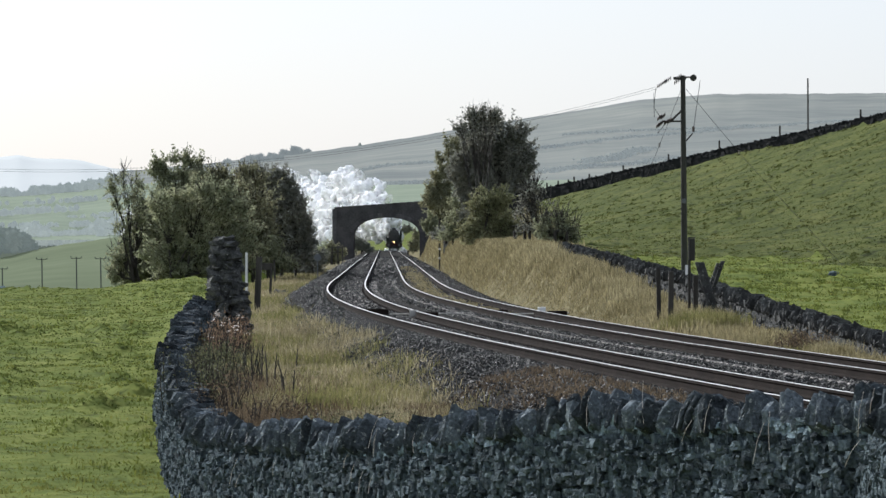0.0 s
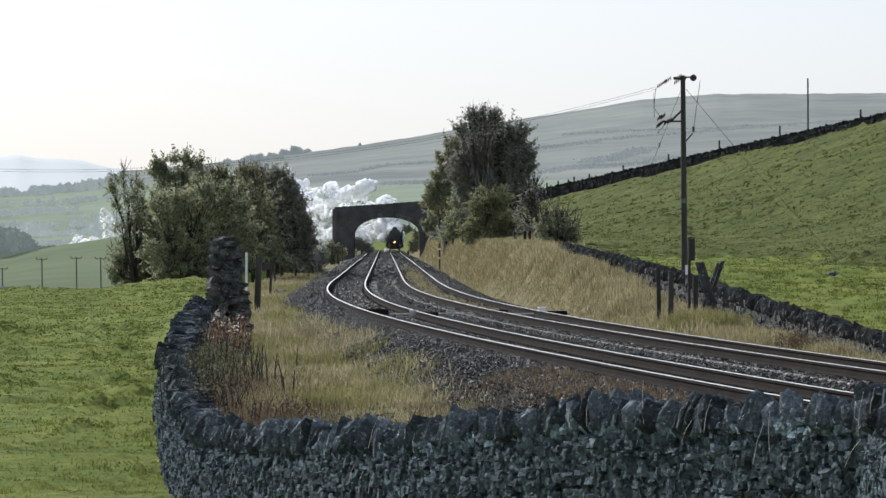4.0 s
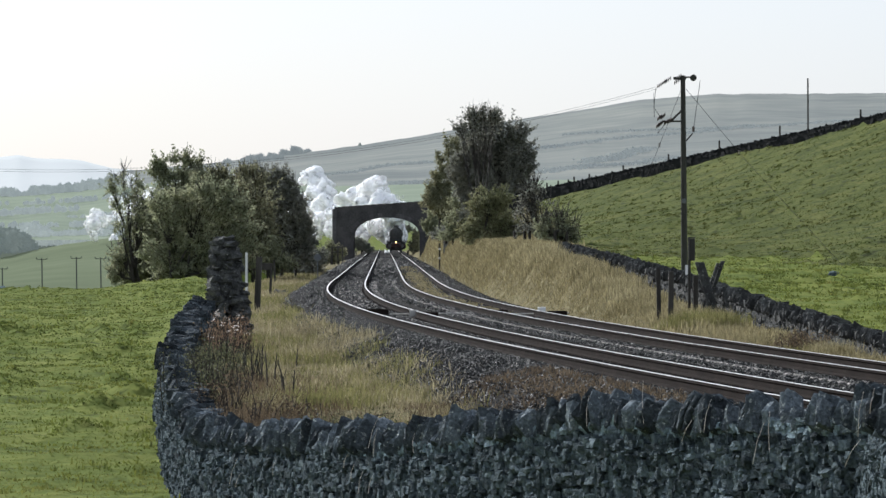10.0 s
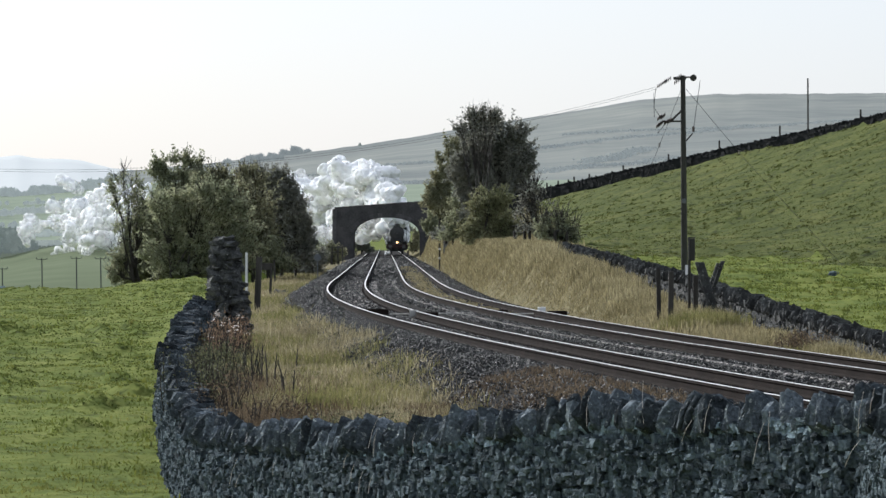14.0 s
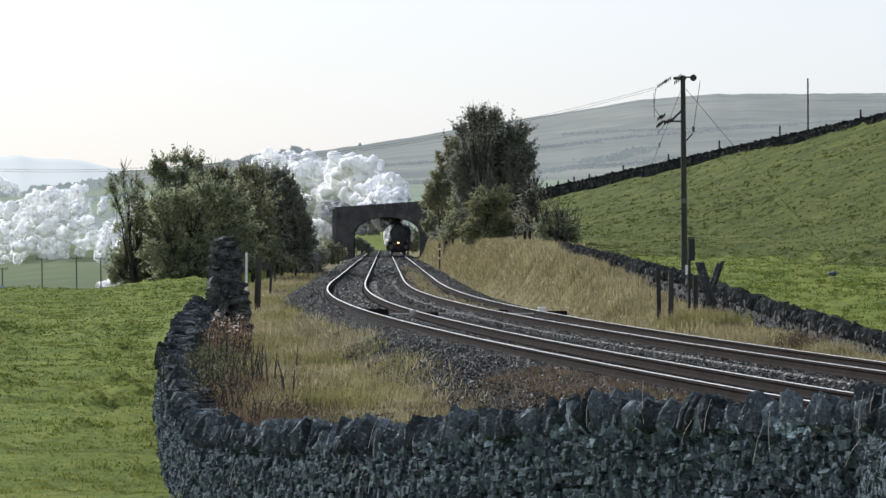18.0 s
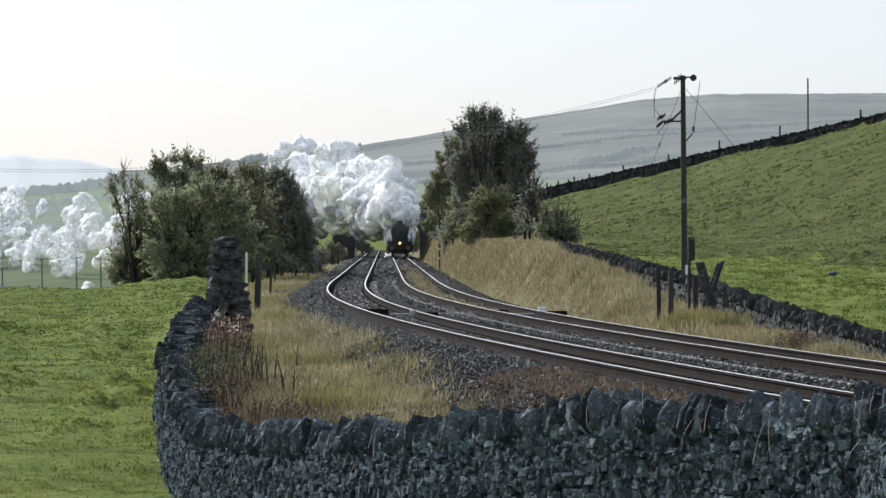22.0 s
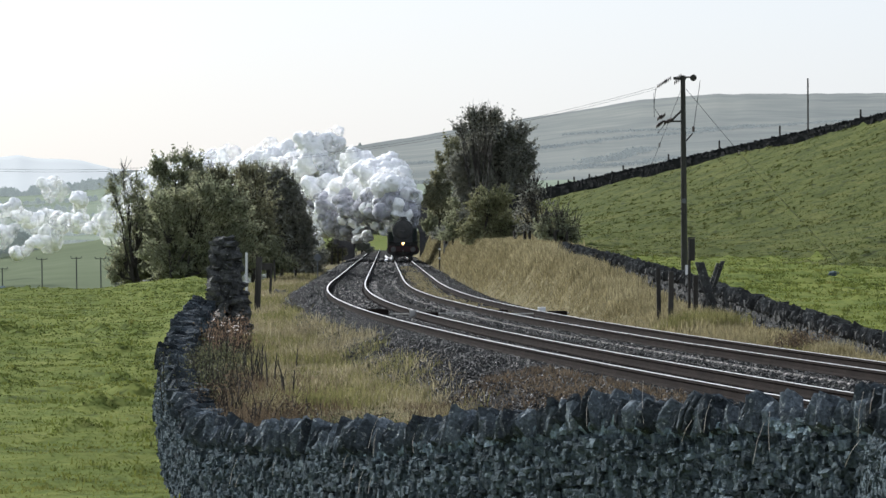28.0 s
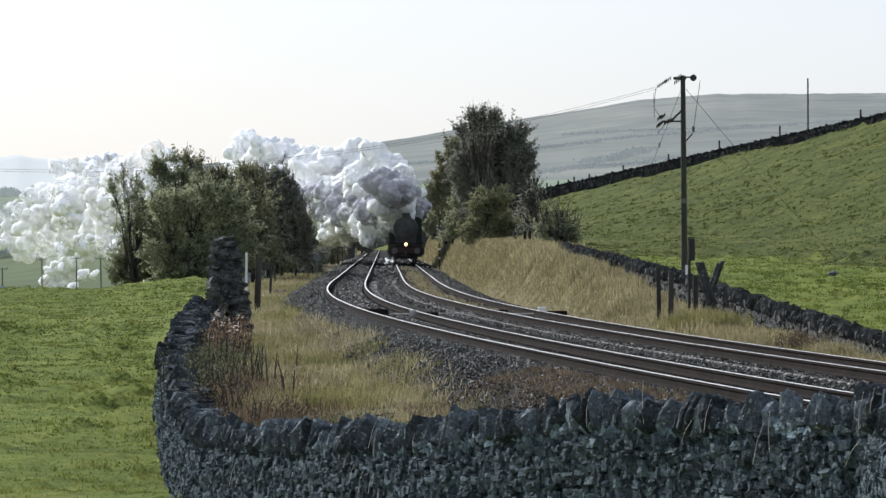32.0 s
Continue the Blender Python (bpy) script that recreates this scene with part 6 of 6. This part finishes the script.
def build_loco():
    """Faces -y, its buffer beam at y = 0, rail level at z = 0."""
    L = thing("steam_locomotive", "black steam locomotive with a lit headlamp under steam", "locomotive")
    bm = bmesh.new()
    tube_y(bm, 0.93, 0.9, 3.3, 0, 2.72, 28)
    smokebox = part("smokebox", bm, M["black"], L, smooth=False)
    bm = bmesh.new()
    prof = [(0.80, 0.0), (0.78, 0.05), (0.6, 0.12), (0.3, 0.17), (0.06, 0.19)]
    lathe(bm, prof, 24, Matrix.Translation((0, 0.9, 2.72)) @ Euler((radians(90), 0, 0)).to_matrix().to_4x4())
    part("smokebox_door", bm, M["black"], L)
    bm = bmesh.new()
    rod(bm, (-0.22, 0.68, 2.72), (0.22, 0.68, 2.72), 0.02)
    rod(bm, (0, 0.68, 2.5), (0, 0.68, 2.94), 0.02)
    part("door_handle", bm, M["steel"], L, "steel door handle")
    bm = bmesh.new()
    lathe(bm, [(0.36, 3.5), (0.30, 3.62), (0.29, 3.8), (0.34, 3.92), (0.32, 3.95), (0.2, 3.95)], 18, Matrix.Translation((0, 1.9, 0)))
    part("chimney", bm, M["black"], L)
    bm = bmesh.new()
    rod(bm, (0, 3.3, 2.72), (0, 9.0, 2.78), 0.93, 1.0, 28)
    part("boiler", bm, M["loco_green"], L, "dark green boiler")
    bm = bmesh.new()
    lathe(bm, [(0.45, 3.5), (0.42, 3.75), (0.3, 3.88), (0.1, 3.92)], 16, Matrix.Translation((0, 5.6, 0)))
    part("dome", bm, M["loco_green"], L)
    for s in (-1, 1):
        bm = bmesh.new()
        box(bm, s * 1.22, 1.9, 2.65, 0.025, 2.5, 1.75, 0.01)
        part("smoke_deflector", bm, M["black"], L)
        bm = bmesh.new()
        box(bm, s * 1.1, 5.0, 1.75, 0.5, 8.6, 0.05, 0.01)
        box(bm, s * 1.33, 5.0, 1.68, 0.03, 8.6, 0.18, 0.005)
        part("running_plate", bm, M["black"], L)
        bm = bmesh.new()
        tube_y(bm, 0.42, 1.3, 2.4, s * 1.02, 0.98, 20)
        box(bm, s * 1.02, 1.85, 1.45, 0.5, 1.0, 0.4, 0.04)
        part("cylinder", bm, M["black"], L)
        bm = bmesh.new()
        lathe(bm, [(0.23, -0.5), (0.235, -0.45), (0.1, -0.42), (0.08, 0.0), (0.13, 0.0), (0.13, 0.04)], 16, Matrix.Translation((s * 0.87, 0.0, 1.05)) @ Euler((radians(-90), 0, 0)).to_matrix().to_4x4())
        part("buffer", bm, M["steel"], L, "steel buffer")
        bm = bmesh.new()
        box(bm, s * 0.62, 0.3, 0.5, 0.05, 0.1, 0.7, 0.01)
        part("guard_iron", bm, M["black"], L)
        for k, (y, r) in enumerate([(1.0, 0.46), (3.0, 0.46), (4.2, 0.92), (6.2, 0.92), (8.2, 0.92), (9.9, 0.5)]):
            bm = bmesh.new()
            rod(bm, (s * 0.68, y, r), (s * 0.82, y, r), r, seg=28)
            part("wheel", bm, M["black"], L)
        bm = bmesh.new()
        rod(bm, (s * 0.95, 2.4, 0.98), (s * 0.95, 6.2, 0.85), 0.05)
        rod(bm, (s * 0.9, 4.2, 0.7), (s * 0.9, 8.2, 0.7), 0.045)
        part("connecting_rod", bm, M["steel"], L, "steel rods")
    bm = bmesh.new()
    box(bm, 0, 2.0, 0.62, 1.75, 2.6, 0.4, 0.03)
    box(bm, 0, 0.75, 0.75, 1.9, 0.08, 0.5, 0.02)
    box(bm, 0, 1.9, 1.9, 1.7, 1.9, 0.6, 0.05)
    part("bogie_frame", bm, M["black"], L)
    bm = bmesh.new()
    box(bm, 0, 0.1, 1.07, 2.6, 0.16, 0.52, 0.02)
    part("buffer_beam", bm, M["buffer_red"], L, "dull red buffer beam")
    bm = bmesh.new()
    box(bm, 0, 5.0, 0.95, 1.1, 9.4, 0.7, 0.03)
    part("frame", bm, M["black"], L)
    bm = bmesh.new()
    rod(bm, (0, -0.3, 0.95), (0, 0.05, 0.95), 0.06)
    rod(bm, (0, -0.2, 0.95), (0, -0.2, 0.6), 0.035)
    part("coupling", bm, M["steel"], L, "steel screw coupling")
    bm = bmesh.new()
    box(bm, 0, 0.55, 1.5, 2.3, 0.9, 0.06, 0.01)
    part("front_footplate", bm, M["black"], L)
    bm = bmesh.new()
    box(bm, 0, 0.28, 1.54, 0.34, 0.2, 0.40, 0.03)
    lamp = part("headlamp", bm, M["black"], L)
    bm = bmesh.new()
    lathe(bm, [(0.12, 0.0), (0.10, 0.03), (0.05, 0.05)], 14, Matrix.Translation((0, 0.17, 1.54)) @ Euler((radians(90), 0, 0)).to_matrix().to_4x4())
    part("lamp_lens", bm, M["headlamp"], lamp, "glowing amber lamp lens")
    bm = bmesh.new()
    box(bm, 0, 10.0, 2.55, 2.62, 1.9, 1.75, 0.05)
    n = 12
    cap = []
    for y in (8.8, 11.3):
        cap.append([bm.verts.new((1.36 * math.cos(math.pi * i / n), y, 3.35 + 0.48 * math.sin(math.pi * i / n))) for i in range(n + 1)])
    for i in range(n):
        bm.faces.new((cap[0][i], cap[0][i + 1], cap[1][i + 1], cap[1][i]))
    bm.faces.new(cap[0])
    bm.faces.new(cap[1][::-1])
    bm.faces.new((cap[0][0], cap[1][0], cap[1][n], cap[0][n]))
    part("cab", bm, M["loco_green"], L, "dark green cab with a curved roof")
    return L


def build_tender():
    T = thing("tender", "dark green coal tender behind the locomotive", "tender")
    bm = bmesh.new()
    box(bm, 0, 15.4, 2.3, 2.66, 7.0, 2.3, 0.06)
    part("tank", bm, M["loco_green"], T)
    bm = bmesh.new()
    for i in range(60):
        box(bm, random.uniform(-0.9, 0.9), random.uniform(12.6, 17.5), 3.42 + random.uniform(-0.05, 0.12), 0.4, 0.4, 0.3, 0.06, Euler((random.random(), random.random(), random.random())).to_matrix())
    part("coal", bm, M["black"], T)
    bm = bmesh.new()
    box(bm, 0, 15.4, 1.0, 2.2, 7.2, 0.5, 0.03)
    part("frame", bm, M["black"], T)
    for s in (-1, 1):
        for y in (13.0, 15.2, 17.4):
            bm = bmesh.new()
            rod(bm, (s * 0.68, y, 0.6), (s * 0.82, y, 0.6), 0.6, seg=24)
            part("wheel", bm, M["black"], T)
    return T


def build_coach():
    C = thing("railway_coach", "maroon railway coach behind the tender", "coach")
    bm = bmesh.new()
    box(bm, 0, 29.8, 2.2, 2.74, 19.6, 2.1, 0.08)
    part("body", bm, M["maroon"], C)
    bm = bmesh.new()
    n = 10
    cap = []
    for y in (20.0, 39.6):
        cap.append([bm.verts.new((1.38 * math.cos(math.pi * i / n), y, 3.2 + 0.58 * math.sin(math.pi * i / n))) for i in range(n + 1)])
    for i in range(n):
        bm.faces.new((cap[0][i], cap[0][i + 1], cap[1][i + 1], cap[1][i]))
    bm.faces.new(cap[0])
    bm.faces.new(cap[1][::-1])
    part("roof", bm, M["black"], C)
    for y in (22.5, 25.0, 34.6, 37.1):
        for s in (-1, 1):
            bm = bmesh.new()
            rod(bm, (s * 0.68, y, 0.46), (s * 0.82, y, 0.46), 0.46, seg=20)
            part("wheel", bm, M["black"], C)
    return C


def train_y(t):
    return 769.0 - 13.2 * t


def train_pose(t):
    d = train_y(t)
    return pose(float(rail_x(d)), d, 0, 0, 0, math.degrees(0.013))


LOCO, TENDER, COACH = build_loco(), build_tender(), build_coach()


# ---- steam ----
def puff_meshes(count, fine, size=1.0, material="smoke", curls=620):
    """Cauliflower billows: lobes upon lobes upon lobes."""
    out = []

    def swell(n, c, r, low):
        """How far each ray n reaches in the union of balls c of radius r."""
        b = n @ c.T
        d = b * b - (c * c).sum(1)[None] + (r * r)[None]
        return np.maximum(low, np.where(d > 0, b + np.sqrt(np.maximum(d, 0)), 0).max(1))

    for k in range(count):
        rnd = np.random.default_rng(60 + k + 10 * fine)
        bm = bmesh.new()
        bmesh.ops.create_icosphere(bm, subdivisions=fine, radius=1.0)
        n = np.array([v.co[:] for v in bm.verts])
        n /= np.linalg.norm(n, axis=1)[:, None]
        c = rnd.normal(size=(26, 3))
        c /= np.linalg.norm(c, axis=1)[:, None]
        c *= rnd.uniform(0.3, 0.78, (26, 1)) * np.array([0.85, 2.3, 0.85])
        balls = [(c, rnd.uniform(0.36, 0.62, 26))]
        for m, lo, hi, sink in ((80, 0.16, 0.28, 0.93), (curls, 0.045, 0.11, 0.98)):
            d = rnd.normal(size=(m, 3))
            d /= np.linalg.norm(d, axis=1)[:, None]
            reach = np.full(m, 0.35)
            for cc, rr in balls:
                reach = swell(d, cc, rr, reach)
            balls.append((d * reach[:, None] * sink, rnd.uniform(lo, hi, m)))
        reach = np.full(len(n), 0.35)
        for cc, rr in balls:
            reach = swell(n, cc, rr, reach)
        for v, q in zip(bm.verts, n * reach[:, None] * size):
            v.co = q
        me = bpy.data.meshes.new("steam_puff")
        bm.to_mesh(me)
        bm.free()
        me.materials.append(M[material])
        me.polygons.foreach_set("use_smooth", [True] * len(me.polygons))
        me.update()
        out.append(me)
    return out


WIND = -3.0
TRAIN_TIMES = (0.0, 1.0, 2.0, 4.0, 8.0, 12.0, 16.0, 20.0, 24.0, 28.0, 30.0, 31.0, 32.0)
PUFFS = []


def strength(t):
    """How hard the engine works at time t."""
    return float(np.interp(t, [-30, -14, -4, 0, 2, 4, 7, 9, 12, 15, 17, 32], [0.5, 0.7, 0.95, 0.75, 0.5, 0.45, 0.5, 0.6, 0.75, 0.85, 1.0, 1.0]))


def lift(t):
    """How high the plume stands at time t."""
    return float(np.interp(t, [-30, -6, -1, 2, 4, 9, 12, 17, 20, 26, 29, 32], [7, 15, 14, 10, 9, 11, 13, 13, 10.5, 8.2, 6.8, 5.5]))


def billow_path(born, rnd, low=False, fade=(13, 20), tall=1.0, settle=0.14, nearer=0.0):
    """The way of one beat of the exhaust: up from the chimney, left hanging as the engine moves on, then off with the wind, sinking at last."""
    c = train_pose(born)
    start = c @ Vector((0, 2.6 + nearer, 4.5)) if not low else c @ Vector((-0.1, 5.0, 3.9))
    rise = rnd.triangular(0.0, 0.76, 0.32) * lift(born) * tall if not low else rnd.uniform(-2.6, 0.3)
    wind = WIND * (rnd.uniform(0.94, 1.06) if settle > 0.2 else rnd.uniform(0.85, 1.15)) * (1.5 if low else 1)
    dy = rnd.uniform(-0.3, 0.3)
    sink, drop = rnd.uniform(*fade), settle * rnd.uniform(0.4, 1.8)
    big = rnd.uniform(1.8, 2.7) * (0.5 + 0.5 * strength(born)) * (1.25 if settle > 0.2 else 1) if not low else rnd.uniform(0.4, 1.1)

    def centre(a):
        f = 1 - math.exp(-a / 0.7)
        z = start.z + rise * (1 - math.exp(-a / 1.2)) - max(0, a - 5) * drop - max(0, a - sink) * 4.0
        return Vector((start.x + wind * (a - 0.55 * f), start.y + dy * a - (1.8 + nearer) * f, z)), big * (1 - math.exp(-a / 0.45)) * (1 + 0.03 * a)

    return centre


def puff_rows(born, centre, rnd, near=0.3, far=1.0, under=False):
    """One piece of a billow; it rides inside the tender until born."""
    while True:
        u = Vector([rnd.uniform(-1.2, 1.2) for _ in range(3)])
        if near < u.length < far and not (under and (u.z > -0.1 or u.y > 0.2)):
            break
    spin = [rnd.uniform(-7, 7) for _ in range(3)]
    ang = [rnd.uniform(-50, 50), rnd.uniform(-40, 40), rnd.choice((-1, 1)) * rnd.uniform(40, 85)]

    def free(a):
        c, r = centre(a)
        f = 1 - math.exp(-a / 0.8)
        return pose(*(c + u * r), *(ang[i] * f + spin[i] * min(a, 9) for i in range(3)))

    def inside(t):
        return train_pose(t) @ pose(0, 15.4, 2.3)

    rows = []
    ages = [0.35, 0.8, 1.5, 2.6, 4.2, 7, 11, 15, 20, 26, 34, 44, 60]
    if born > 0:
        rows += [(t, inside(t)) for t in TRAIN_TIMES if t < born - 0.7]
        if born > 0.6:
            rows.append((born - 0.5, inside(born - 0.5)))
        rows.append((born, inside(born)))
    else:
        rows.append((0.0, free(max(0.2, -born))))
    for a in ages:
        t = born + a
        if t > rows[-1][0] + 0.15 and t < 32:
            rows.append((t, free(a)))
    if rows[-1][0] < 31.8:
        rows.append((32.0, free(32.0 - born) if 32.0 - born > 0.3 else inside(32.0)))
    return rows


def build_steam():
    solid = puff_meshes(6, 5) + puff_meshes(5, 4)
    white = puff_meshes(5, 5, 1.0, "vapour")
    grey = puff_meshes(4, 5, 1.05, "soot_shade")
    mid, small = puff_meshes(5, 4, 0.7, "vapour"), puff_meshes(3, 4, 0.34, "vapour")
    thin, shred = puff_meshes(5, 4, 1.5, "wisp", 60), puff_meshes(4, 4, 0.9, "wisp", 60)
    rnd = random.Random(5)

    def emit(parent, t0, t1, gap, kinds, each, low=False, fade=(13, 20), amount=strength, frill=0, tall=1.0, frills=None, settle=0.14, nearer=0.0, under=False):
        t = t0
        while t < t1:
            share = 1.0 if amount is strength else min(1.0, amount(t) + 0.1)
            if share < 0.2 and rnd.random() < 0.5:
                t += 0.6
                continue
            path = billow_path(t, rnd, low, fade, tall, settle, nearer)
            for k in range(each + frill):
                if share < 1 and rnd.random() > share:
                    continue
                ob = new("steam_puff", rnd.choice(kinds if k < each else frills))
                ob.parent = parent
                ob["kind"] = "stuff"
                PUFFS.append((ob, puff_rows(t + 0.02 * k, path, rnd, under=under) if k < each else puff_rows(t + 0.02 * k, path, rnd, 0.9, 1.1)))
            t += gap / (0.25 + 0.85 * amount(t)) * rnd.uniform(0.6, 1.4)

    def left_over(t):
        return float(np.interp(t, [-22, -20, -19.4, -16.4, -15.6, -8.4, -7.6, -2.4, -1.2, 1, 6, 7, 16.8, 18.0, 22, 24], [0.05, 0.05, 1.4, 1.4, 0.0, 0.0, 1.1, 1.1, 0.15, 0.3, 0.3, 0.22, 0.2, 1.2, 1.2, 0.5]))

    emit(thing("steam_plume", "billowing white steam and smoke trailing from the locomotive", "steam"), 9.0, 31.7, 0.40, solid, 8, fade=(4.2, 6.5), frill=5, frills=mid + shred)
    # grey puffs kept low and near: smoke that also paints the underside's shade
    emit(thing("smoke_plume", "grey exhaust smoke doubling as painted shade under the white steam", "smoke"), 15.5, 31.5, 0.34, grey, 6, fade=(4.2, 6.5), tall=0.6, nearer=1.9, under=True)
    emit(thing("steam_plume", "white steam hanging beyond the road bridge", "steam"), -8.0, 9.0, 0.40, white, 5, fade=(4.5, 6), frill=4, frills=mid)
    emit(thing("drifting_steam", "old torn white steam drifting over the fields", "steam"), -21.5, -8.0, 0.4, thin + white[:3], 5, amount=left_over, fade=(21.5, 23.5), frill=3, tall=0.75, frills=shred, settle=0.3)
    emit(thing("drifting_steam", "torn white steam hanging along the valley", "steam"), -8.0, 24.0, 0.42, thin + white[:3], 5, amount=left_over, fade=(50, 60), frill=4, tall=0.75, frills=shred, settle=0.3)
    emit(thing("drifting_steam", "low bank of white cylinder steam beside the line", "steam"), 28.6, 31.7, 0.16, white, 4, True)
    emit(thing("steam_jet", "thin white jet from the safety valves", "steam"), 24.2, 31.8, 0.2, small, 4, True, fade=(4, 7))
    emit(thing("drifting_steam", "low white steam drifting under the road bridge", "steam"), -6.0, 15.5, 0.42, thin, 2, True, fade=(6, 9), frill=2, frills=shred)
    # leak from the cylinder drain cocks
    bm = bmesh.new()
    for k in range(22):
        bmesh.ops.create_icosphere(bm, subdivisions=2, radius=rnd.uniform(0.05, 0.14), matrix=Matrix.Translation((-1.15 - rnd.uniform(-0.2, 0.4), 1.0 + rnd.uniform(-0.3, 0.3), rnd.uniform(0.05, 0.45))))
    part("drain_steam", bm, M["vapour"], LOCO, "small white leak of steam")


build_steam()


def motions():
    rows = [(t, train_pose(t)) for t in TRAIN_TIMES]
    for ob in (LOCO, TENDER, COACH):
        walk(ob, rows)
    for ob, r in PUFFS:
        walk(ob, r)


motions()
